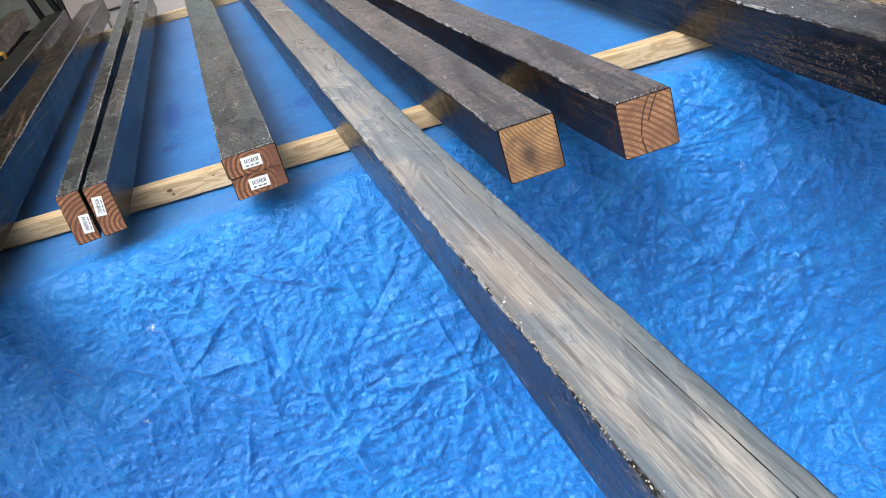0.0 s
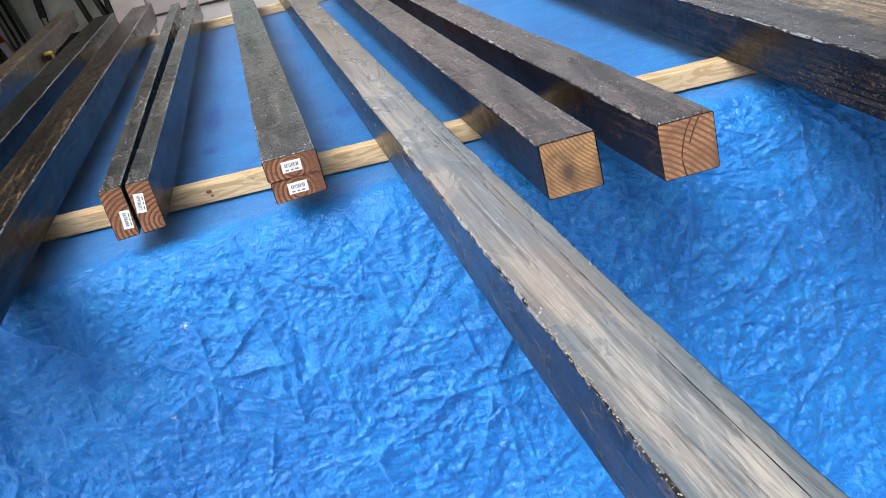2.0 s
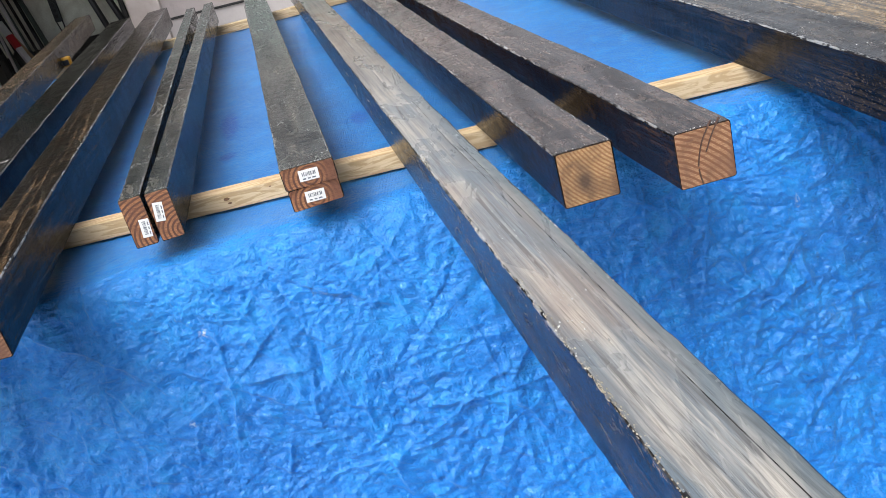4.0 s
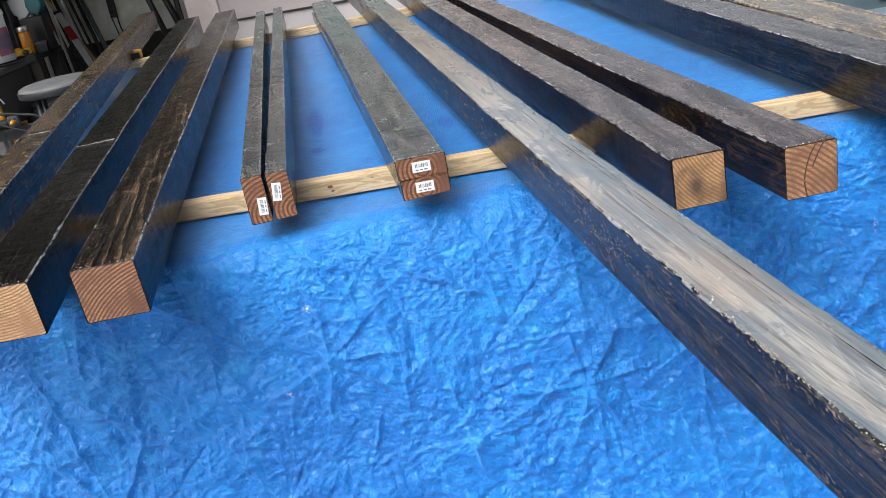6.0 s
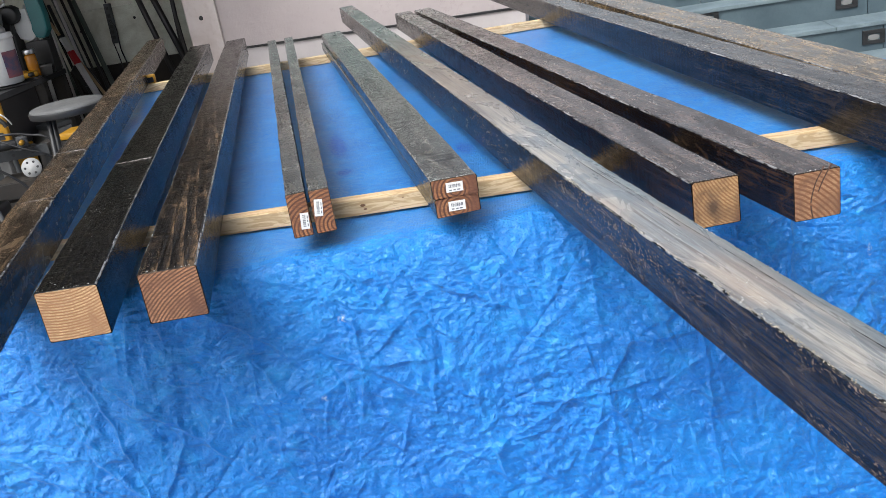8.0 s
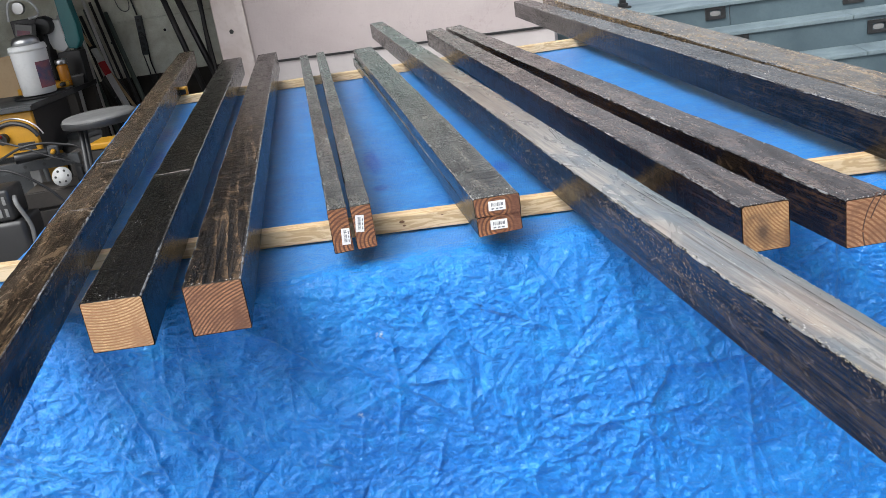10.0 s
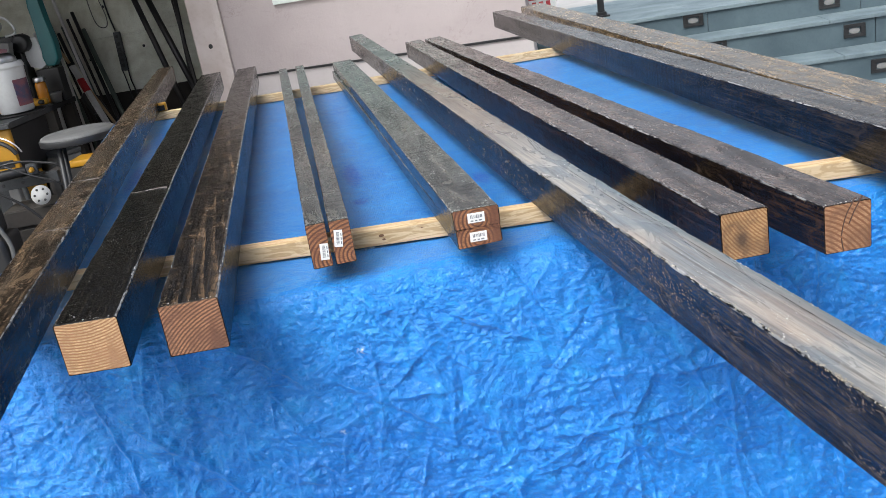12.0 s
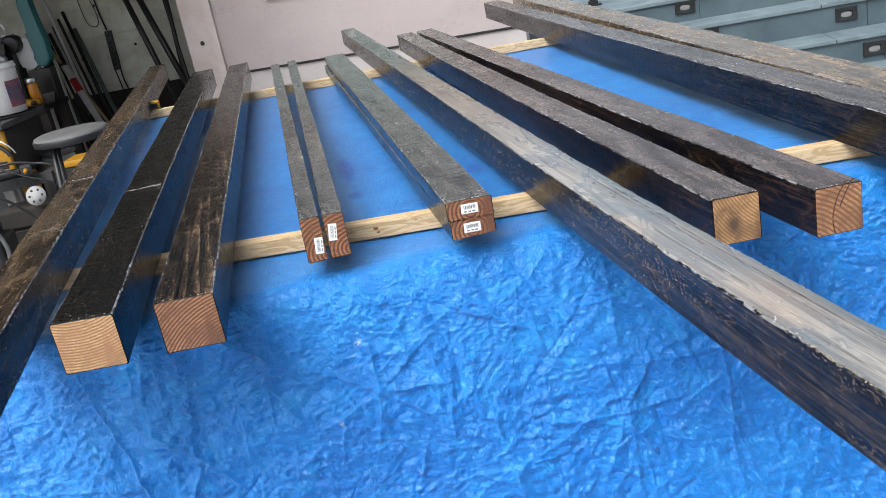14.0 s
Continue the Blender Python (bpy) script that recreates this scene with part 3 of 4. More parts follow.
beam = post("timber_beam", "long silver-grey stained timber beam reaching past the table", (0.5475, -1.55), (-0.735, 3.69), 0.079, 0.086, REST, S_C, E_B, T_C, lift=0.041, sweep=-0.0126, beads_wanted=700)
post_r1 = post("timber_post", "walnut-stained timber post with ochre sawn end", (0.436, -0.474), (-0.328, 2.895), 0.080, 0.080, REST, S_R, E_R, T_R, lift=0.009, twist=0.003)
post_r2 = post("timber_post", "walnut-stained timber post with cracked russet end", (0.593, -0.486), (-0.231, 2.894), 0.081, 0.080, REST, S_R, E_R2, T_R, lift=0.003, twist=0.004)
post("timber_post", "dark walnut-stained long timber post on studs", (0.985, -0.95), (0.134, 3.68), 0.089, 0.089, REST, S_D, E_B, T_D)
post("timber_post", "golden brown weathered stained timber on studs", (1.055, -0.95), (0.30, 3.72), 0.125, 0.089, REST, S_D2, E_B)


def beam_wear(owner, w, h, lift, sweep):
    """Bright beads along one arris, sparkle put into their pale colour, and a long drying crack on the top of the beam.
    """
    rnd = random.Random(77)

    def at(x, y):
        k = max(0.0, 1 - y / 1.6) ** 2
        return x + sweep * k, h + lift * k
    sparkle = bmesh.new()
    for k in range(2600):
        y = 2.4 * rnd.random() ** 1.25
        if noise.noise((y * 7, 3.1, 0.4)) < -0.25:
            continue
        x, z = at(rnd.uniform(-0.0012, 0.0042), y)
        z -= rnd.uniform(0.0, 0.0022) if x < 0.001 else 0.0002
        bmesh.ops.create_icosphere(sparkle, subdivisions=1, radius=rnd.uniform(0.0004, 0.0009), matrix=Matrix.Translation((x, y, z)) @ Matrix.Diagonal((1, rnd.uniform(0.9, 2.2), 0.8, 1)))
    tagged(part("edge_sparkle", sparkle, SPARKLE, owner, "beads of finish with sparkle painted pale", True), kind="stuff")
    for x0, y0, y1, r in ((0.060, 0.02, 1.25, 0.00045), (0.052, 0.9, 1.75, 0.0004)):
        pts = []
        for i in range(40):
            y = y0 + (y1 - y0) * i / 39
            x, z = at(x0 + 0.004 * noise.noise((y * 3, x0 * 50, 0)), y)
            pts.append((x, y, z + 0.0002))
        part("drying_crack", tube(pts, r, 5), ARRIS, owner)


SPARKLE = plain("pale_finish_sparkle", (0.55, 0.50, 0.40), (0.16, 0.13, 0.09), 0.12, scale=90, amount=1.0)
beam_wear(beam, 0.079, 0.086, 0.041, -0.0126)


KNOT = plain("knot_wood", (0.20, 0.10, 0.045), (0.09, 0.04, 0.02), 0.55, scale=90)


def stud(x0, x1, y0, label, knots=()):
    ob = thing("wooden_stud", label, "lumber", pose(x0, y0, TOP + 0.002), group="support studs")
    part("stud_body", box(0, x1 - x0, 0, 0.038, 0, 0.036, 0.002), STUDS, ob)
    for x, z, r in knots:
        k = bmesh.new()
        bmesh.ops.create_cone(k, cap_ends=True, segments=14, radius1=r, radius2=r * 0.8, depth=0.002, matrix=pose(x - x0, 0.0, z, 90) @ Matrix.Diagonal((1.5, 0.8, 1, 1)))
        part("knot", k, KNOT, ob, "small dark knot")


stud(-1.15, 1.35, 0.0, "pale bare square wooden batten laid flat on blue tarp", ((-0.169, 0.022, 0.0045), (-0.165, 0.013, 0.003), (0.20, 0.012, 0.002), (-0.63, 0.016, 0.0035), (-0.08, 0.027, 0.0018), (0.86, 0.02, 0.003)))
stud(-1.66, 0.50, 2.365, "pale bare square wooden batten laid flat near the house wall")


def perlin(x, y, seed=0):
    """Smooth gradient noise over arrays."""
    r = np.random.RandomState(seed)
    ang = r.rand(256, 256) * 2 * np.pi
    gx, gy = np.cos(ang), np.sin(ang)
    xi, yi = np.floor(x).astype(int), np.floor(y).astype(int)
    fx, fy = x - xi, y - yi
    u, v = fx * fx * fx * (fx * (fx * 6 - 15) + 10), fy * fy * fy * (fy * (fy * 6 - 15) + 10)

    def corner(dx, dy):
        i, j = (xi + dx) % 256, (yi + dy) % 256
        return gx[i, j] * (fx - dx) + gy[i, j] * (fy - dy)
    a = corner(0, 0) * (1 - u) + corner(1, 0) * u
    b = corner(0, 1) * (1 - u) + corner(1, 1) * u
    return (a * (1 - v) + b * v) * 1.5


def facets(x, y, seed=0):
    """Crumple of flat-sided peaks with sharp ridges, scattered and turned at random, over arrays."""
    r = np.random.RandomState(seed)
    jx, jy, tall, ang = (r.rand(256, 256) for _ in range(4))
    ca, sa, thin = np.cos(ang * np.pi), np.sin(ang * np.pi), 0.55 + 0.9 * r.rand(256, 256)
    xi, yi = np.floor(x).astype(int), np.floor(y).astype(int)
    best = np.full(x.shape, 9.0)
    for dx in (-1, 0, 1):
        for dy in (-1, 0, 1):
            i, j = (xi + dx) % 256, (yi + dy) % 256
            px, py = xi + dx + jx[i, j] - x, yi + dy + jy[i, j] - y
            c, q = ca[i, j], sa[i, j]
            best = np.minimum(best, np.maximum(np.abs(px * c + py * q), thin[i, j] * np.abs(py * c - px * q)) + 0.4 * tall[i, j])
    return best - 0.55


def tarp():
    x_l, x_r, nx = -1.07, 1.45, 1400
    prof = [(2.62 - 2.705 * i / 170, TOP) for i in range(171)]                # top, far to near
    bend = arc([(-0.085, TOP, 0), (-0.110, TOP - 0.0006, 0), (-0.134, 0.7955, 0), (-0.155, 0.783, 0), (-0.174, 0.745, 0), (-0.192, 0.690, 0), (-0.214, 0.630, 0), (-0.243, 0.530, 0), (-0.262, 0.420, 0), (-0.282, 0.330, 0), (-0.315, 0.190, 0), (-0.365, 0.070, 0), (-0.47, 0.020, 0), (-0.65, 0.012, 0), (-0.90, 0.012, 0)], 42)
    prof += [(p.x, p.y) for p in bend[1:]]                                    # over the edge and down to the ground
    py, pz = np.array(prof).T
    run = np.concatenate([[0], np.cumsum(np.hypot(np.diff(py), np.diff(pz)))])
    u = np.linspace(0, 1, nx + 1)
    shear = -0.267 * np.maximum(py + 0.12, 0.0)
    X = x_l + shear[:, None] + (x_r - x_l) * u[None, :]
    Y, Z, S = (np.repeat(a[:, None], nx + 1, 1) for a in (py, pz, run))
    # the front edge runs askew to the battens
    Y += np.where(X < 0.2, 0.157 * X, 0.0314 + 0.08 * (X - 0.2)) * np.clip((0.25 - py) / 0.3, 0, 1)[:, None]
    drop = np.clip((S - run[170]) / 0.17, 0, 1)
    drop = drop * drop * (3 - 2 * drop)
    wx, wy = X + 0.03 * perlin(X * 6, S * 6, 1), S + 0.03 * perlin(X * 6, S * 6, 2)
    h = 0.010 * perlin(X * 2.2, S * 2.6, 3)
    h += 0.0030 * (1 - 2.2 * np.abs(perlin(wx * 5, wy * 6, 4)))
    h += 0.0034 * (1 - 2.2 * np.abs(perlin(wx * 14, wy * 17, 5)))
    h += 0.0026 * (1 - 2.0 * np.abs(perlin(wx * 38, wy * 48, 6)))
    fx, fs = X + 0.010 * perlin(X * 12, S * 12, 11), S + 0.010 * perlin(X * 12, S * 12, 12)
    loose = np.clip(0.75 + 0.9 * perlin(X * 3.1, S * 3.1, 13), 0.25, 1.4)
    h += loose * (0.0090 * facets(fx * 10, fs * 15, 14) + 0.0066 * facets(fx * 28, fs * 47, 15) + 0.0036 * facets(fx * 60, fs * 102, 16))
    h += 0.0009 * (1 - 2.0 * np.abs(perlin(wx * 80, wy * 95, 7)))
    rnd = random.Random(4)

    def crease(cx, cs, a, ln, w, amp, k):
        sub = slice(*np.searchsorted(run, (cs - ln, cs + ln)))
        cols = slice(*np.clip(((np.array([cx - ln, cx + ln]) - x_l) / (x_r - x_l) * nx).astype(int), 0, nx + 1))
        dx, ds = X[sub, cols] - cx, S[sub, cols] - cs
        t, d = dx * math.cos(a) + ds * math.sin(a), -dx * math.sin(a) + ds * math.cos(a)
        d = d + 0.005 * np.sin(t * 21 + k) + 0.0012 * np.sin(t * 90 + 2 * k)
        shape = np.where(d > 0, np.exp(-np.abs(d) / w), np.exp(-np.abs(d) / (w * 2.6)))
        h[sub, cols] += 1.7 * amp * shape * np.clip(1.3 * (1 - np.abs(t) / ln), 0, 1)

    for k in range(1500):                                                     # sharp creases of the folded sheet
        small = k > 150
        a = rnd.choice((0.35, 0.6, 0.9, 1.3, 2.4, 2.8, 0.1, 1.57)) + rnd.gauss(0, 0.25)
        crease(rnd.uniform(-1.1, 1.45), rnd.uniform(run[185], run[-1]), a, rnd.uniform(0.03, 0.09) if small else rnd.uniform(0.10, 0.34),
               rnd.uniform(0.0020, 0.0040), (rnd.uniform(0.0016, 0.0036) if small else rnd.uniform(0.0022, 0.0050)) * (1 if k % 5 else -1), k)
    for cx, cs, n in ((-0.19, 3.0, 7), (0.28, 3.15, 6), (-0.62, 3.2, 6), (0.75, 3.1, 7)):   # star-shaped puckers
        for k in range(n):
            a = 2 * math.pi * k / n + rnd.uniform(-0.3, 0.3)
            crease(cx + 0.07 * math.cos(a), cs + 0.07 * math.sin(a), a, rnd.uniform(0.07, 0.12), 0.004, 0.0055, k)
    for cx, amp in ((-0.075, 0.003), (-0.03, -0.0025), (0.29, 0.005), (0.62, 0.003), (0.9, 0.004), (-0.55, 0.003), (-0.82, -0.003)):   # packing folds
        d = X - cx - 0.008 * perlin(S * 5 + cx, S * 0 + 1.0, 9)
        h += amp * np.exp(-np.abs(d) / 0.010) * drop
    tx, tz = np.gradient(py), np.gradient(pz)
    ln = np.hypot(tx, tz)
    ny, nz = (tz / ln)[:, None], (-tx / ln)[:, None]
    amt = h * drop + (1 - drop) * (0.15 * h - 0.0032)
    V = np.stack([X, Y + ny * amt, Z + nz * amt], -1).reshape(-1, 3)
    V[:, 2] = np.maximum(V[:, 2], 0.006)
    rows = len(py)
    idx = np.arange(rows * (nx + 1)).reshape(rows, nx + 1)
    F = np.stack([idx[:-1, :-1], idx[1:, :-1], idx[1:, 1:], idx[:-1, 1:]], -1).reshape(-1, 4)
    # side hang on the left
    side = idx[:172, 0]
    low = V[side] + np.array([-0.05, 0, 0])
    low[:, 2] = 0.35 + 0.03 * np.sin(low[:, 1] * 5)
    n0 = len(V)
    V = np.concatenate([V, low])
    k = np.arange(171)
    F = np.concatenate([F, np.stack([side[:-1], n0 + k, n0 + k + 1, side[1:]], -1)])
    me = bpy.data.meshes.new("blue_tarp")
    me.from_pydata(V.tolist(), [], F.tolist())
    me.polygons.foreach_set("use_smooth", np.ones(len(F), bool))
    me.materials.append(TARP)
    tagged(new("blue_tarp", me), "crinkled bright blue plastic tarp draped over a table", "tarp")


tarp()


def table():
    ob = thing("work_table", "plain plywood work table hidden under blue tarp", "table")
    part("tabletop", slab([(-1.01, -0.15), (0.2, 0.03), (1.37, 0.13), (0.72, 2.58), (-1.74, 2.58)], 0.745, 0.772), STUDS, ob)
    for x, y in ((-0.9, 0.05), (1.2, 0.14), (0.6, 2.4), (-1.55, 2.4)):
        part("leg", box(x, x + 0.085, y, y + 0.085, 0.0, 0.745), STUDS, ob)


table()


def garage():
    """An open bay beside the house wall, with a dingy back wall and a dark shell added unseen for shade."""
    dim = plain("dingy_white_board", (0.82, 0.83, 0.73), (0.52, 0.50, 0.40), 0.8, scale=22, amount=1.0, bumps=0.5, dist=0.004)
    ob = thing("wall_garage", "dingy white board wall at the back of the garage", "wall", kind="structure")
    part("wall_panel", box(-5.2, -2.0, 6.0, 6.1, 0.575, 1.045), dim, ob)
    part("wall_panel", box(-5.2, -2.0, 6.0, 6.1, 1.050, 1.85), dim, ob)
    # dark panel above the visible boards, added to darken reflections on the timbers
    part("upper_dark_panel", box(-5.2, -2.0, 5.7, 6.1, 1.853, 2.40), DARKWOOD, ob, "unseen dark upper wall added for dark reflections")
    part("wall_foot", box(-5.2, -2.0, 6.02, 6.1, 0.0, 0.574), DARKWOOD, ob, "dark rough lower wall")
    for x, z in ((-3.344, 0.998), (-3.351, 0.888), (-2.86, 0.93), (-3.12, 1.30)):
        part("nail_hole", rod((x, 6.001, z), (x, 5.998, z), 0.012), BLACK, ob)
    # unseen side walls and roof, added to keep the bay dark
    tagged(link("wall_garage_left", box(-5.3, -5.2, 2.6, 6.1, 0, 2.40), DARKWOOD), "unseen dark garage side wall added to cut light", "wall", kind="structure")
    tagged(link("wall_garage_right", box(-2.0, -1.9, 4.80, 6.1, 0, 2.40), DARKWOOD), "unseen dark garage side wall added to cut light", "wall", kind="structure")
    tagged(link("ceiling", box(-5.3, -1.95, 2.5, 6.2, 2.40, 2.52), DARKWOOD), "unseen dark garage roof added to shade the bay", "ceiling", kind="structure")
    # painted jamb post at the corner of the opening
    jamb = thing("door_jamb", "pinkish white painted wooden jamb with a knot hole", "trim", WALL_M, kind="structure")
    part("jamb_post", box(-2.34, -2.105, -0.012, 0.14, 0.0, 2.40, 0.006), JAMB, jamb)
    part("corner_strip", box(-2.150, -2.095, -0.028, -0.013, 0.0, 2.40, 0.003), JAMB, jamb)
    part("knot_hole", rod((-2.225, -0.0115, 0.935), (-2.225, -0.0145, 0.935), 0.016), BLACK, jamb)


def window():
    ob = thing("window_1", "white framed window in the pink stucco wall", "window", WALL_M, kind="structure")
    w0, w1, s0, s1 = -1.70, -0.55, 1.14, 2.0
    for n, x0, x1, z0, z1 in (("frame_side", w0, w0 + 0.05, s0, s1), ("frame_side", w1 - 0.05, w1, s0, s1), ("frame_sill", w0 + 0.05, w1 - 0.05, s0, s0 + 0.05), ("frame_head", w0 + 0.05, w1 - 0.05, s1 - 0.05, s1)):
        part(n, box(x0, x1, -0.018, 0.08, z0, z1, 0.004), WFRAME, ob)
    part("pane", box(w0 + 0.05, w1 - 0.05, 0.03, 0.036, s0 + 0.05, s1 - 0.05), GLASS, ob)
    tagged(link("window_blind", box(w0 + 0.03, w1 - 0.03, 0.10, 0.11, s0, s1), WHITE), "pale blind behind the window glass", "blind").matrix_basis = WALL_M


def light_box(x, y, z, parent):
    lamp = thing("step_light", "dark framed recessed step light", "light", pose(x, y, z, 0, 0, -3), group="step lights")
    f = bmesh.new()
    for a, b, c, d in ((-0.066, 0.066, 0.020, 0.042), (-0.066, 0.066, -0.042, -0.020), (-0.066, -0.036, -0.020, 0.020), (0.036, 0.066, -0.020, 0.020)):
        box(a, b, -0.012, 0.0, c, d, 0.0015, 1, f)
    part("frame", f, BLACK, lamp)
    part("lens", slab([(0.034 * math.cos(t), 0.018 * math.sin(t)) for t in [k * math.pi / 10 for k in range(20)]], 0, 0.003, m=pose(0, -0.003, -0.002, 90)), FROST, lamp, "frosted pale lens")
    return lamp


def stairs():
    ob = thing("stairs", "blue-grey painted outdoor steps with riser lights", "stairs", pose(1.2, 4.0, 0, 0, 0, -3), kind="structure")
    levels = [(-0.34, 0.13), (-0.06, 0.305), (0.22, 0.490), (0.50, 0.650)]
    for k, (y, z) in enumerate(levels):
        deep = 0.33 if k < 3 else 1.5
        x0 = -0.85 if k == 3 else -0.25
        base = levels[k - 1][1] if k else 0.0
        for a, b in ((x0 + 0.0, 0.32), (0.324, 1.30), (1.304, 2.4)):
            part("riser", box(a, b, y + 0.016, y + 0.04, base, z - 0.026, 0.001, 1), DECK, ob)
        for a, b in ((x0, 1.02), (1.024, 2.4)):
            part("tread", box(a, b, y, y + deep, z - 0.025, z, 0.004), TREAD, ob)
    for x, z, k in ((1.454, 0.585, 3), (2.33, 0.568, 3), (2.384, 0.402, 2), (1.53, 0.43, 2), (2.44, 0.212, 1)):
        light_box(x, 4.0 + levels[k][0] + 0.0165 - 0.052 * (x - 1.2), z, ob)
    post_ob = thing("rail_post", "black metal railing post on a flat base", "railing", pose(0.91, 5.0, 0.652))
    part("base_plate", box(-0.055, 0.055, -0.05, 0.05, 0, 0.012, 0.002), BLACK, post_ob)
    part("collar", box(-0.034, 0.034, -0.034, 0.034, 0.012, 0.035, 0.003), BLACK, post_ob)
    part("post_tube", box(-0.023, 0.023, -0.023, 0.023, 0.035, 1.0, 0.003), BLACK, post_ob)
    sign = thing("sign_board", "red and white sign leaning on the landing", "sign", pose(0.47, 4.9, 0.652, -8))
    part("sign_panel", box(-0.12, 0.12, 0, 0.008, 0, 0.30, 0.002), WHITE, sign)
    part("red_band", box(-0.118, 0.118, -0.002, -0.0005, 0.20, 0.298), RED, sign)
    for k in range(4):
        part("lettering_bar", box(-0.10 + k * 0.05, -0.07 + k * 0.05, -0.002, -0.0005, 0.14, 0.185), RED, sign)


def stickers():
    """White lumber tags with printed bars on the board ends."""
    for owner, x, z, w, h, tilt in ((board_l, 0.025, 0.032, 0.0165, 0.033, 5), (board_r, 0.0150, 0.053, 0.0165, 0.034, 8), (flat_top, 0.044, 0.018, 0.033, 0.019, 3), (flat_low, 0.044, 0.019, 0.033, 0.019, 3)):
        lab = part("lumber_tag", box(-w / 2, w / 2, -0.0011, 0, -h / 2, h / 2), PAPER, owner, "small white printed tag")
        lab.matrix_basis = pose(x, -0.0013, z, 0, tilt)
        bars = bmesh.new()
        rnd = random.Random(x)
        flat = w > h
        long, short = (w, h) if flat else (h, w)
        p = -long * 0.34
        while p < long * 0.36:
            t = rnd.choice((0.0005, 0.0009, 0.0015))
            q0, q1 = -short * 0.05, short * 0.30
            if flat:
                box(p, p + t, -0.0014, -0.0011, q0, q1, bm=bars)
            else:
                box(q0 - 0.003, q1 - 0.003, -0.0014, -0.0011, p, p + t, bm=bars)
            p += t + rnd.choice((0.0007, 0.0012))
        for a, b in ((-0.34, -0.18), (-0.08, 0.06), (0.14, 0.32)):
            if flat:
                box(a * w, b * w, -0.0014, -0.0011, -h * 0.36, -h * 0.24, bm=bars)
            else:
                box(w * 0.28, w * 0.38, -0.0014, -0.0011, a * h, b * h, bm=bars)
        part("printed_bars", bars, INK, lab)
    # drying cracks on the russet end
    for pts in (((0.052, 0.086), (0.036, 0.062), (0.027, 0.030), (0.030, 0.003)), ((0.064, 0.087), (0.050, 0.066), (0.040, 0.046))):
        part("drying_crack", tube(arc([(x, -0.0006, z) for x, z in pts], 6), 0.0013, 6), CRACK, post_r2)
    # runs of stain across the tops
    for owner, y, w, n in ((post_a, 0.885, 0.090, 3), (post_e, 2.25, 0.088, 1), (post_e, 1.72, 0.088, 1), (post_r1, 2.28, 0.081, 1), (post_r1, 2.0, 0.081, 1)):
        rnd = random.Random(y)
        for k in range(n):
            pts = [(w * i / 9 + 0.001, y + 0.012 * (k - 1) * (i / 9 - 0.4) + rnd.uniform(-0.004, 0.004), owner["height"] - 0.0004) for i in range(10)]
            part("stain_run", tube(arc(pts, 3), 0.0013 + 0.0006 * rnd.random(), 6), RUN, owner)


def stool():
    ob = thing("workshop_stool", "round grey stool with dusty seat and dark legs", "stool", pose(-2.16, 2.9, 0, 0, 0, 20))
    part("seat", lathe([(0.05, 0.695), (0.175, 0.697), (0.193, 0.705), (0.197, 0.720), (0.192, 0.735), (0.175, 0.742), (0.08, 0.746), (0.01, 0.745)], 40), STOOL, ob, "dusty grey padded seat", True)
    part("seat_rim", lathe([(0.190, 0.690), (0.200, 0.694), (0.202, 0.722), (0.199, 0.726), (0.196, 0.722)], 40), BLACK, ob, "black rim", True)
    for k in range(4):
        a = radians(45 + 90 * k)
        part("leg", rod((0.225 * math.cos(a), 0.225 * math.sin(a), 0), (0.14 * math.cos(a), 0.14 * math.sin(a), 0.70), 0.014), BLACK, ob, "", True)
    ring = [(0.19 * math.cos(t), 0.19 * math.sin(t), 0.28) for t in [2 * math.pi * k / 32 for k in range(33)]]
    part("foot_ring", tube(ring, 0.008), BLACK, ob, "", True)


def table_saw():
    ob = thing("table_saw", "yellow jobsite table saw with grey rails", "power tool", pose(-2.98, 3.40, 0))
    part("front_panel", box(-0.30, 0.17, 0, 0.03, 0.48, 0.745, 0.012), YELLOW, ob, "yellow plastic front panel", True)
    part("body", box(-0.30, 0.15, 0.031, 0.52, 0.46, 0.74, 0.01), BLACK, ob)
    part("saw_table", box(-0.36, 0.19, -0.01, 0.56, 0.746, 0.782, 0.004), GREYMETAL, ob, "grey metal saw table")
    part("fence_rail", box(-0.36, 0.20, -0.045, -0.012, 0.752, 0.776, 0.003), GREYMETAL, ob)
    arcp = [(0.02 - 0.16 * math.cos(radians(a)), -0.004, 0.555 + 0.13 * math.sin(radians(a))) for a in range(20, 165, 8)]
    part("tilt_slot", tube(arcp, 0.014, 8), BLACK, ob)
    part("tilt_scale", tube([(0.02 + (x - 0.02) * 1.22, -0.0, 0.555 + (z - 0.555) * 1.22) for x, y, z in arcp], 0.005, 6), STEEL, ob)
    part("belly_opening", box(0.03, 0.14, -0.004, 0.0, 0.515, 0.56, 0.003), BLACK, ob)
    knob = part("crank_wheel", rod((-0.04, -0.045, 0.60), (-0.04, -0.005, 0.60), 0.035, bev=0.006), BLACK, ob)
    part("crank_knob", rod((-0.04, -0.075, 0.62), (-0.04, -0.046, 0.62), 0.012), RED, knob, "red knob")
    for x in (-0.26, 0.12):
        for y in (0.05, 0.48):
            part("leg", rod((x * 1.2, y, 0), (x, y, 0.46), 0.016), GREYMETAL, ob)


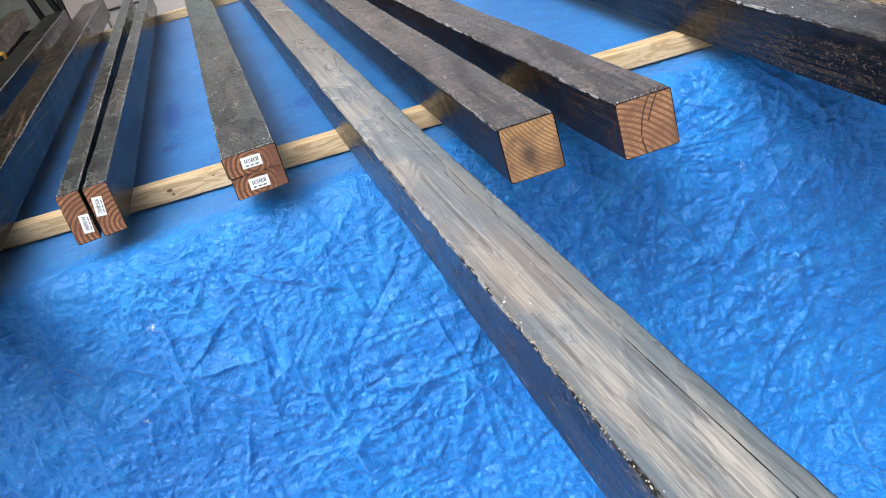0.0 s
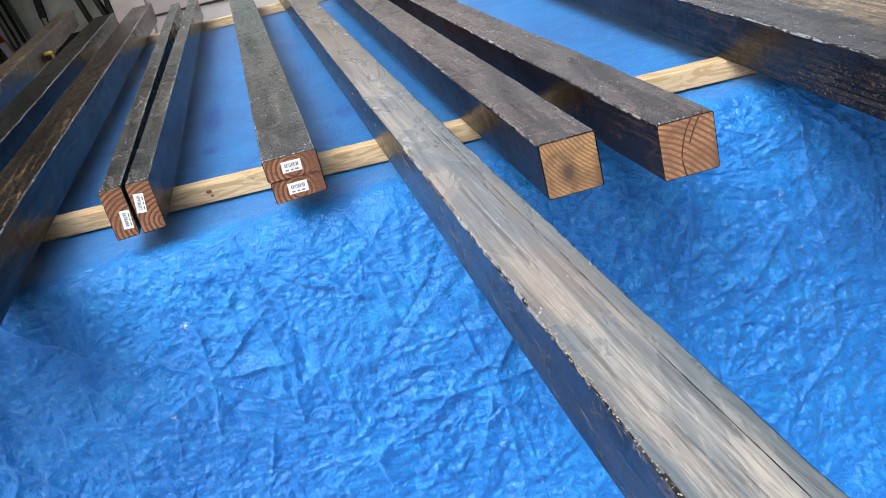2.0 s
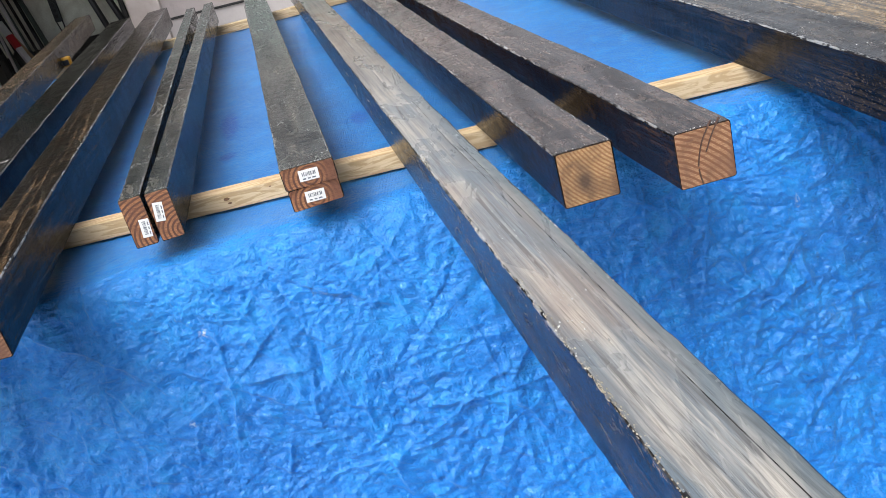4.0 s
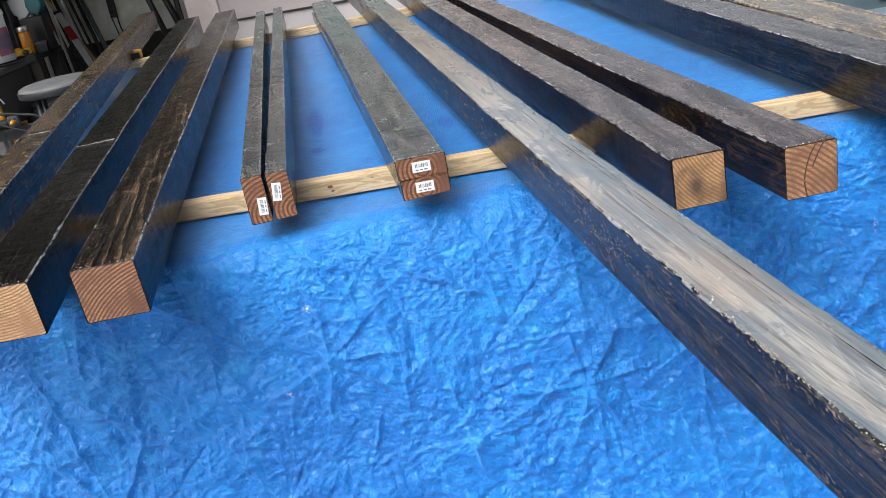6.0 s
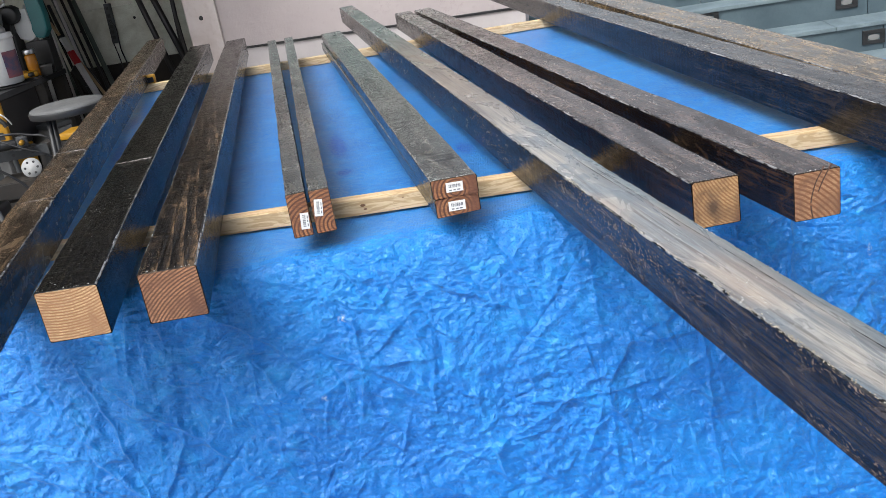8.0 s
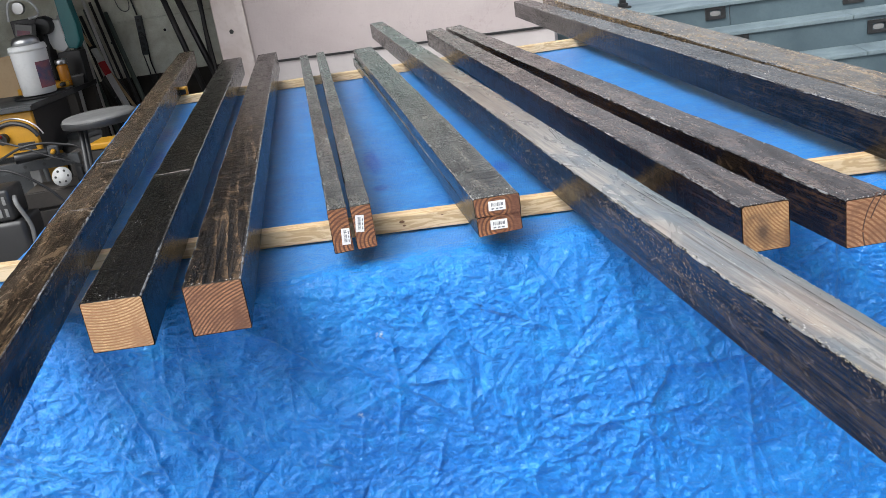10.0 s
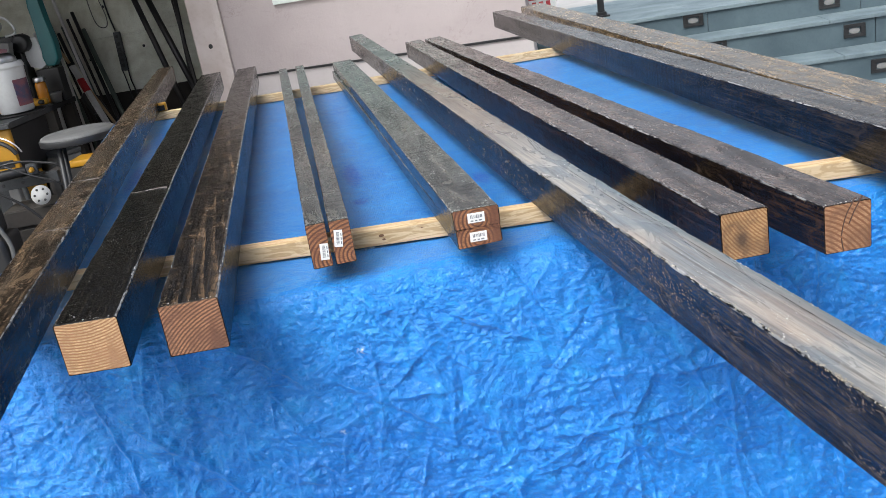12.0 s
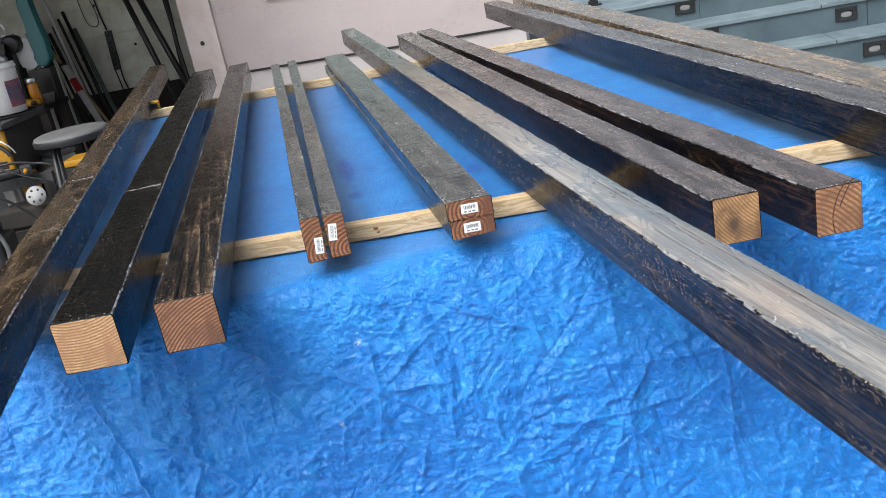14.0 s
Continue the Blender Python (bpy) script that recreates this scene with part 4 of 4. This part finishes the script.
def bucket():
    ob = thing("plastic_bucket", "white plastic bucket with printed label on table saw", "bucket", pose(-2.90, 3.74, 0.800))
    part("bucket_body", lathe([(0.098, 0.0), (0.102, 0.004), (0.110, 0.265), (0.110, 0.27), (0.116, 0.273), (0.116, 0.284), (0.112, 0.288), (0.112, 0.302), (0.105, 0.306)], 40), WHITEPL, ob, "", True)
    lab = bmesh.new()
    n = 10
    for k in range(n):
        a0, a1 = radians(-52 + 60 * k / n), radians(-52 + 60 * (k + 1) / n)
        vs = [lab.verts.new((0.1105 * math.cos(a), 0.1105 * math.sin(a), z)) for a, z in ((a0, 0.04), (a1, 0.04), (a1, 0.20), (a0, 0.20))]
        lab.faces.new(vs)
    bmesh.ops.remove_doubles(lab, verts=lab.verts, dist=0.0001)
    bmesh.ops.solidify(lab, geom=list(lab.faces), thickness=-0.0012)
    part("label", lab, LABEL, ob, "dark blue and red printed label")
    dome = part("steel_bowl", lathe([(0.085, 0.306), (0.083, 0.33), (0.068, 0.352), (0.045, 0.362), (0.010, 0.364)], 32), STEEL, ob, "upturned steel bowl on the lid", True)
    pan = thing("round_tray", "dark round tray under the white bucket", "tray", pose(-2.90, 3.74, 0.782))
    part("tray_body", lathe([(0.13, 0.0), (0.155, 0.002), (0.165, 0.012), (0.160, 0.015), (0.150, 0.006), (0.02, 0.005)], 40), BLACK, pan, "", True)
    return dome


def bench():
    ob = thing("work_bench", "cluttered dark wooden bench at garage back", "bench", pose(-3.3, 4.35, 0))
    part("bench_top", box(-1.2, 0.31, 0.0, 0.40, 0.70, 0.735, 0.004), BLACK, ob)
    for x in (-1.15, 0.24):
        for y in (0.03, 0.33):
            part("leg", box(x, x + 0.06, y, y + 0.06, 0, 0.70), DARKWOOD, ob)
    rnd = random.Random(9)
    jar = thing("glass_jar", "amber jar with silver lid on the bench", "jar", pose(-3.07, 4.45, 0.735))
    part("jar_body", lathe([(0.034, 0), (0.038, 0.004), (0.038, 0.15), (0.03, 0.165)], 24), AMBER, jar, "", True)
    part("lid", lathe([(0.040, 0.166), (0.041, 0.168), (0.041, 0.195), (0.036, 0.2)], 24), STEEL, jar, "silver lid", True)
    pot = thing("paint_tub", "small grey plastic tub on the bench", "tub", pose(-3.03, 4.52, 0.735))
    part("tub_body", lathe([(0.045, 0), (0.055, 0.06), (0.06, 0.062), (0.06, 0.07)], 24), SEAT, pot, "", True)
    sander = thing("sanding_block", "yellow and black hand sander on the bench", "power tool", pose(-3.08, 4.38, 0.735, 0, 0, 20))
    part("pad", box(-0.10, 0.08, -0.04, 0.04, 0, 0.014, 0.004), BLACK, sander)
    part("grip", box(-0.08, 0.06, -0.03, 0.03, 0.014, 0.055, 0.014), YELLOW, sander, "yellow housing", True)
    drill = thing("cordless_drill", "yellow and black cordless drill lying on bench", "power tool", pose(-3.16, 4.40, 0.735, 0, 0, -20))
    part("motor", rod((-0.09, 0, 0.035), (0.07, 0, 0.035), 0.032, bev=0.008), YELLOW, drill, "", True)
    part("chuck", rod((0.07, 0, 0.035), (0.13, 0, 0.035), 0.022, 0.014), BLACK, drill, "", True)
    part("handle", box(-0.07, -0.02, -0.16, -0.01, 0.01, 0.055, 0.014), BLACK, drill, "", True)
    part("battery", box(-0.09, 0.01, -0.22, -0.16, 0.0, 0.06, 0.006), YELLOW, drill)
    saw = thing("circular_saw", "teal and white power saw with black motor housing", "power tool", pose(-3.02, 4.62, 0.0))
    part("handle_arm", slab([(-0.02, 1.60), (0.05, 1.60), (0.045, 1.42), (0.055, 1.28), (0.075, 1.14), (0.07, 1.03), (0.03, 0.98), (-0.03, 0.99), (-0.045, 1.05), (-0.02, 1.14), (-0.035, 1.25), (-0.045, 1.40)], -0.04, 0.04, 0.014, pose(0, 0, 0, 90)), TEAL, saw, "teal plastic handle")
    part("blade_guard", slab([(-0.20, 1.20), (-0.05, 1.20), (-0.03, 1.0), (-0.08, 0.97), (-0.15, 1.0)], -0.03, 0.03, 0.01, pose(0, 0, 0, 90)), WHITEPL, saw, "white guard")
    part("motor", rod((-0.15, -0.10, 1.17), (-0.15, 0.0, 1.17), 0.062, bev=0.012), BLACK, saw, "black motor housing", True)
    part("foot", box(-0.12, 0.05, -0.05, 0.05, 0.735, 0.97, 0.01), BLACK, saw)
    ratchet = thing("cable_reel", "silver and white cable reel on the bench", "reel", pose(-3.30, 4.60, 0.735))
    part("stand", box(-0.10, 0.12, -0.06, 0.06, 0.0, 0.50, 0.008), BLACK, ratchet)
    part("reel_disc", rod((0.0, -0.09, 0.58), (0.0, -0.06, 0.58), 0.045, bev=0.005), STEEL, ratchet, "", True)
    part("reel_frame", tube(arc([(-0.10, -0.07, 0.50), (-0.06, -0.07, 0.63), (0.08, -0.07, 0.62), (0.13, -0.07, 0.52), (0.05, -0.07, 0.50)], 5), 0.009), WHITEPL, ratchet, "", True)
    box2 = thing("cardboard_box", "small printed white carton on the bench", "box", pose(-3.33, 4.42, 0.735, 0, 12, 0))
    part("carton", box(-0.06, 0.06, -0.03, 0.03, 0.0, 0.48, 0.002), SEAT, box2)
    part("printed_panel", box(-0.045, 0.045, -0.0325, -0.031, 0.30, 0.44), LABEL, box2, "dark printed panel")
    board = thing("plywood_offcut", "tan plywood offcut leaning by the bench", "board", pose(-3.42, 4.28, 0.40, -6))
    part("offcut", box(-0.13, 0.10, 0, 0.018, 0.0, 0.62, 0.002), TAN, board)
    for k in range(10):
        x, z = rnd.uniform(-4.2, -3.5), 0.735
        t = thing("tool_case", "dark scuffed plastic tool case on the bench", "case", pose(x, 4.43 + rnd.uniform(0, 0.2), z, 0, 0, rnd.uniform(-30, 30)), group="cases on the bench")
        hh = rnd.uniform(0.10, 0.3)
        part("case_body", box(-0.12, 0.12, -0.07, 0.07, 0, hh, 0.01), rnd.choice((BLACK, DARKWOOD, GREYMETAL, TEAL)), t)
        part("handle", tube([(-0.05, 0, hh), (-0.05, 0, hh + 0.03), (0.05, 0, hh + 0.03), (0.05, 0, hh)], 0.007), BLACK, t)


def leaning():
    """Poles, level, shovel and pipes leaning on the back wall."""
    def pole(name, label, cat, a, b, r, m, y_foot=0.35):
        # a: top, b: a lower point; carried on down to the floor
        a, b = Vector(a), Vector(b)
        d = (b - a) / (a.z - b.z)
        foot = a + d * (a.z - 0.003)
        o = thing(name, label, cat, pose(*foot), group="leaning tools")
        part("shaft", rod((0, 0, 0), a - foot, r), m, o, "", True)
        return o, a - foot
    pole("pole", "white painted pole leaning on the wall", "pole", (-3.445, 5.36, 1.20), (-3.396, 5.26, 0.51), 0.017, WHITEPL)
    o, top = pole("pole", "black pole with a red collar leaning on wall", "pole", (-3.60, 5.80, 1.62), (-3.425, 5.55, 0.417), 0.020, BLACK)
    part("collar", rod(top * 0.47, top * 0.54, 0.030), RED, o, "red plastic collar", True)
    o, top = pole("pole", "grey steel rod leaning on the wall", "pole", (-3.56, 5.85, 1.60), (-3.38, 5.58, 0.42), 0.011, ALU)
    o, top = pole("pole", "thin grey metal pole leaning on the wall", "pole", (-3.46, 5.80, 1.62), (-3.128, 5.42, 0.404), 0.013, ALU)
    o, top = pole("spirit_level", "silver spirit level with red end leaning on wall", "level", (-3.18, 5.24, 0.93), (-2.995, 5.16, 0.445), 0.004, ALU)
    d = top.normalized()
    q = d.to_track_quat("Z", "Y").to_matrix().to_4x4()
    part("level_body", join(None, box(-0.024, 0.024, -0.012, 0.012, 0.03, top.length, 0.002), q), ALU, o)
    part("red_vial_block", join(None, box(-0.026, 0.026, -0.014, 0.014, top.length * 0.76, top.length * 0.87, 0.003), q), RED, o, "red vial block")
    part("end_cap", join(None, box(-0.0255, 0.0255, -0.0135, 0.0135, top.length * 0.985, top.length * 1.005, 0.002), q), BLACK, o)
    part("level_window", join(None, box(-0.012, 0.012, -0.0150, -0.0125, top.length * 0.55, top.length * 0.62, 0.001), q), RED, o, "red vial window")
    o, top = pole("shovel", "shovel with wooden handle and black blade", "shovel", (-3.36, 5.50, 1.03), (-3.045, 5.36, 0.468), 0.012, TAN)
    q = top.normalized().to_track_quat("Z", "Y").to_matrix().to_4x4()
    part("blade", join(None, slab([(-0.10, 0.0), (0.10, 0.0), (0.11, 0.16), (0.05, 0.20), (-0.05, 0.20), (-0.11, 0.16)], -0.01, 0.012, 0.006), q @ pose(0.03, -0.02, top.length * 0.50, 90, 0, 15)), BLACK, o)
    for k in range(9):
        x = -3.62 + 0.055 * k
        pole("garden_tool", "dark tool handle leaning on the wall", "tool handle", (x - 0.10, 5.86, 1.15 + 0.05 * (k % 4)), (x + 0.14, 5.62, 0.42), 0.011 + 0.004 * (k % 3), (DARKWOOD, BLACK, GREENISH)[k % 3])
    for x0, z0, x1, z1, r in ((-2.76, 1.33, -2.515, 0.509, 0.024), (-2.65, 1.32, -2.375, 0.536, 0.026), (-2.42, 1.30, -2.39, 0.45, 0.018), (-2.44, 1.2, -2.36, 0.6, 0.014)):
        pole("steel_pipe", "dark steel pipe leaning in the garage corner", "pipe", (x0 + 0.8 * (x0 - x1), 5.93, z0 + 0.8 * (z0 - z1)), (x1, 5.6, z1), r, PIPE)


def power_strip():
    o = thing("power_strip", "grey power strip hung on the wall", "power strip", pose(-3.062, 5.998, 0.915, 0, 2.5, 0))
    part("strip_body", box(-0.028, 0.028, -0.036, 0, -0.165, 0.165, 0.006), GREYMETAL, o)
    for k in range(5):
        part("socket", box(-0.015, 0.015, -0.039, -0.0365, -0.13 + 0.045 * k, -0.10 + 0.045 * k, 0.002), BLACK, o)
    part("switch", box(-0.012, 0.012, -0.040, -0.0365, 0.115, 0.14, 0.002), BLACK, o)
    c = thing("extension_cable", "black power cord hanging down the wall", "cable")
    part("cord_run", tube(arc([(-3.10, 5.99, 1.55), (-3.09, 5.985, 1.27), (-3.062, 5.98, 1.085)], 6), 0.007), BLACK, c, "", True)
    part("cord_run", tube(arc([(-3.06, 5.95, 0.93), (-3.02, 5.94, 0.88), (-3.04, 5.97, 0.70), (-3.03, 5.985, 0.585), (-3.0, 5.98, 0.40)], 6), 0.006), BLACK, c, "", True)
    part("cord_run", tube(arc([(-3.09, 5.97, 0.755), (-3.08, 5.98, 0.65), (-3.07, 5.985, 0.50)], 6), 0.005), BLACK, c, "", True)
    w = thing("loose_wire", "thin pale wire looped on the wall", "cable")
    part("wire_loop", tube(arc([(-3.24, 5.99, 1.55), (-3.23, 5.985, 1.30), (-3.20, 5.98, 1.16), (-3.13, 5.98, 1.135), (-3.11, 5.985, 1.22), (-3.15, 5.985, 1.42)], 6), 0.004), SEAT, w, "", True)


def floor_clutter():
    """Metal rail, vented case, discs and hose on the floor by the saw."""
    beam = thing("steel_rail", "grey perforated steel rail on low trestles", "rail", pose(-2.80, 3.10, 0, 0, 0, 10))
    part("rail_bar", box(-0.40, 0.34, -0.02, 0.03, 0.44, 0.50, 0.003), GREYMETAL, beam)
    for k in range(6):
        part("bolt_hole", rod((-0.30 + 0.11 * k, -0.0205, 0.47), (-0.30 + 0.11 * k, -0.022, 0.47), 0.010), BLACK, beam)
    for x in (-0.36, 0.30):
        part("leg", box(x, x + 0.035, -0.015, 0.02, 0, 0.44, 0.002), BLACK, beam)
    comp = thing("air_compressor", "black vented compressor housing on the floor", "compressor", pose(-2.70, 2.62, 0, 0, 0, 8))
    part("tank", box(-0.20, 0.14, -0.10, 0.16, 0.0, 0.30, 0.03), BLACK, comp, "", True)
    hood = part("vent_hood", box(-0.16, 0.10, -0.09, 0.12, 0.30, 0.47, 0.02), BLACK, comp, "", True)
    for r in range(2):
        for k in range(7):
            part("vent_slat", box(-0.145 + 0.034 * k, -0.128 + 0.034 * k, -0.094, -0.0905, 0.325 + 0.065 * r, 0.37 + 0.065 * r, 0.001, 1), SEAT, hood)
    part("gauge_pipe", tube(arc([(0.13, -0.05, 0.10), (0.16, -0.07, 0.25), (0.13, -0.09, 0.38), (0.11, -0.05, 0.42)], 6), 0.012), SEAT, comp, "", True)
    hose = thing("air_hose", "black air hose coiled on the floor", "hose", pose(-2.45, 2.75, 0.012))
    pts = [((0.16 + 0.01 * math.sin(3 * t)) * math.cos(t), (0.16 + 0.012 * math.cos(2 * t)) * math.sin(t), 0.0 + 0.012 * t / 6.28) for t in [2 * math.pi * 3 * k / 72 for k in range(73)]]
    part("hose_coil", tube(pts, 0.009), BLACK, hose, "", True)
    disc = thing("sanding_disc", "white perforated sanding disc standing on edge", "disc", pose(-2.52, 3.0, 0.405, 75, 0, 10))
    part("disc_body", rod((0, 0, -0.003), (0, 0, 0.003), 0.055, seg=32), DISC, disc, "", True)
    for k in range(6):
        part("dust_hole", rod((0.035 * math.cos(k * 1.047), 0.035 * math.sin(k * 1.047), 0.0031), (0.035 * math.cos(k * 1.047), 0.035 * math.sin(k * 1.047), 0.0042), 0.007), BLACK, disc)
    stand = thing("scrap_crate", "dark wooden crate of scrap under the bench", "crate", pose(-2.62, 3.05, 0, 0, 0, 10))
    for z in (0.02, 0.13, 0.24):
        part("crate_board", box(-0.16, 0.20, -0.05, -0.035, z, z + 0.09, 0.003), DARKWOOD, stand)
    part("crate_body", box(-0.155, 0.195, -0.034, 0.22, 0.0, 0.335, 0.004), DARKWOOD, stand)
    yb = thing("plastic_case", "yellow plastic case behind the stool", "case", pose(-2.40, 3.35, 0.0))
    part("case_body", box(-0.20, 0.16, -0.08, 0.10, 0.0, 0.48, 0.012), DARKWOOD, yb)
    part("lid", box(-0.05, 0.13, -0.09, 0.10, 0.48, 0.52, 0.012), YELLOW, yb, "yellow lid")
    plank = thing("floor_board", "weathered grey board lying on the floor", "board", pose(-3.6, 3.0, 0.0, 0, 0, 8))
    for k in range(4):
        part("plank", box(-0.6, 1.0, -0.30 + 0.2 * k, -0.105 + 0.2 * k, 0.001, 0.030, 0.003), GREYWOOD, plank)
    tape = thing("tape_measure", "small yellow tape measure on the batten", "tape measure", pose(-1.478, 2.384, TOP + 0.0385, 0, 0, 12))
    part("case", box(-0.028, 0.028, -0.016, 0.016, 0, 0.042, 0.008), YELLOW, tape, "", True)
    part("clip", box(-0.02, 0.02, -0.020, -0.0165, 0.006, 0.03, 0.001), BLACK, tape)
    for k, pts in enumerate((((-2.85, 3.0, 0.66), (-2.66, 2.96, 0.60), (-2.52, 2.96, 0.53), (-2.40, 3.0, 0.46), (-2.36, 3.05, 0.36)), ((-2.80, 2.92, 0.56), (-2.62, 2.9, 0.62), (-2.46, 2.95, 0.60), (-2.32, 2.98, 0.50)), ((-2.9, 2.8, 0.50), (-2.7, 2.76, 0.53), (-2.52, 2.8, 0.40), (-2.42, 2.86, 0.20)))):
        c = thing("power_lead", "black power lead trailing over the tools", "cable", group="power leads")
        end = (pts[-1][0] + 0.02, pts[-1][1] + 0.04, 0.01)
        part("lead", tube(arc(list(pts) + [end], 6), 0.006 + 0.001 * k), BLACK, c, "", True)
    grinder = thing("angle_grinder", "black and yellow angle grinder on the floor rack", "power tool", pose(-2.66, 3.06, 0.502, 0, 0, 25))
    part("body", rod((-0.12, 0, 0.035), (0.06, 0, 0.035), 0.032, 0.026, bev=0.006), BLACK, grinder, "", True)
    part("gear_head", box(0.06, 0.12, -0.03, 0.03, 0.006, 0.07, 0.01), GREYMETAL, grinder)
    part("guard", rod((0.09, 0, 0.0), (0.09, 0, 0.01), 0.06, seg=28), BLACK, grinder)
    part("side_handle", rod((0.09, -0.03, 0.04), (0.09, -0.13, 0.05), 0.015, 0.012), YELLOW, grinder, "", True)
    rnd = random.Random(12)
    for k in range(26):
        x, y = rnd.uniform(-4.3, -2.35), rnd.uniform(3.6, 4.2)
        if x > -2.6 and y < 3.5:
            continue
        o = thing("tool_box", "scuffed dark tool box on the garage floor", "tool box", pose(x, y, 0, 0, 0, rnd.uniform(-40, 40)), group="boxes on the floor")
        a, b, c = rnd.uniform(0.08, 0.18), rnd.uniform(0.06, 0.12), rnd.uniform(0.15, 0.5)
        part("box_body", box(-a, a, -b, b, 0, c, 0.012), rnd.choice((BLACK, BLACK, DARKWOOD, GREYMETAL, YELLOW, SEAT)), o)
        part("box_lid", box(-a - 0.004, a + 0.004, -b - 0.004, b + 0.004, c, c + 0.03, 0.008), rnd.choice((BLACK, GREYMETAL)), o)


DARKWOOD = plain("dark_rough_wood", (0.022, 0.019, 0.017), (0.05, 0.042, 0.035), 0.85, scale=14, amount=0.8, bumps=0.4, dist=0.003)
JAMB = plain("pinkish_painted_wood", (0.62, 0.55, 0.53), (0.45, 0.37, 0.33), 0.6, scale=11, amount=0.8, bumps=0.3)
WFRAME = plain("pale_green_white_frame", (0.66, 0.72, 0.68), (0.52, 0.58, 0.55), 0.4)
GLASS, gn, gl, gb = mat("window_glass", 0.03, color=(0.9, 0.95, 0.93))
gb.inputs["Transmission Weight"].default_value = 1.0
FROST = plain("frosted_lens", (0.24, 0.24, 0.235), (0.10, 0.10, 0.097), 0.4)
RED = plain("red_plastic", (0.42, 0.025, 0.03), (0.28, 0.02, 0.025), 0.4)
YELLOW = plain("tool_yellow", (0.50, 0.25, 0.012), (0.30, 0.15, 0.012), 0.45, scale=20)
TEAL = plain("teal_plastic", (0.01, 0.13, 0.14), (0.01, 0.085, 0.095), 0.4)
SEAT = plain("dusty_grey_vinyl", (0.17, 0.17, 0.165), (0.09, 0.09, 0.09), 0.7, scale=18, amount=0.8)
GREYMETAL = plain("grey_metal", (0.065, 0.069, 0.073), (0.03, 0.032, 0.034), 0.5, 0.3, scale=20, amount=0.8)
WHITEPL = plain("white_plastic", (0.60, 0.61, 0.61), (0.42, 0.42, 0.42), 0.35, scale=12)
PAPER = plain("white_paper", (0.82, 0.82, 0.80), (0.72, 0.72, 0.70), 0.6)
INK = plain("printing_ink", (0.12, 0.13, 0.15), (0.25, 0.26, 0.28), 0.6)
LABEL = plain("dark_print", (0.03, 0.04, 0.09), (0.25, 0.06, 0.05), 0.45, scale=60, amount=0.9)
AMBER = plain("amber_plastic", (0.50, 0.20, 0.02), (0.35, 0.12, 0.01), 0.25)
TAN = plain("tan_ply", (0.42, 0.30, 0.17), (0.30, 0.20, 0.11), 0.7, scale=14)
GREENISH = plain("grey_green_paint", (0.10, 0.13, 0.11), (0.06, 0.075, 0.065), 0.5)
PIPE = plain("dark_steel_pipe", (0.045, 0.045, 0.048), (0.09, 0.08, 0.07), 0.4, 0.6)
GREYWOOD = plain("weathered_board", (0.22, 0.225, 0.23), (0.14, 0.145, 0.15), 0.8, scale=10, amount=0.9, bumps=0.3)
ALU = plain("dull_aluminium", (0.66, 0.66, 0.65), (0.45, 0.44, 0.43), 0.45, 0.0, scale=22, amount=0.8)
STOOL = plain("dusty_dark_vinyl", (0.12, 0.12, 0.118), (0.06, 0.06, 0.06), 0.75, scale=18, amount=0.8)
DISC = plain("grey_white_abrasive", (0.42, 0.42, 0.41), (0.30, 0.30, 0.30), 0.8)
CRACK = plain("crack_shadow_resin", (0.05, 0.02, 0.012), (0.09, 0.035, 0.02), 0.5)
RUN = plain("stain_run", (0.06, 0.05, 0.045), (0.12, 0.10, 0.09), 0.2)

# gable out of view, added so the left timbers reflect dark
tagged(link("wall_garage_upper", box(-5.3, -1.95, 2.5, 2.62, 2.52, 3.7), DARKWOOD), "unseen dark gable added above the garage for dark reflections", "wall", kind="structure")
# unseen wall, added to darken the right of the hanging sheet
tagged(link("wall_light_block", box(2.3, 2.4, -7.0, 2.5, 0, 6.0), DARKWOOD), "unseen dark wall added to block sky light from the right", "wall", kind="structure")
garage()
window()
stairs()
stickers()
stool()
table_saw()
bucket()
bench()
leaning()
power_strip()
floor_clutter()
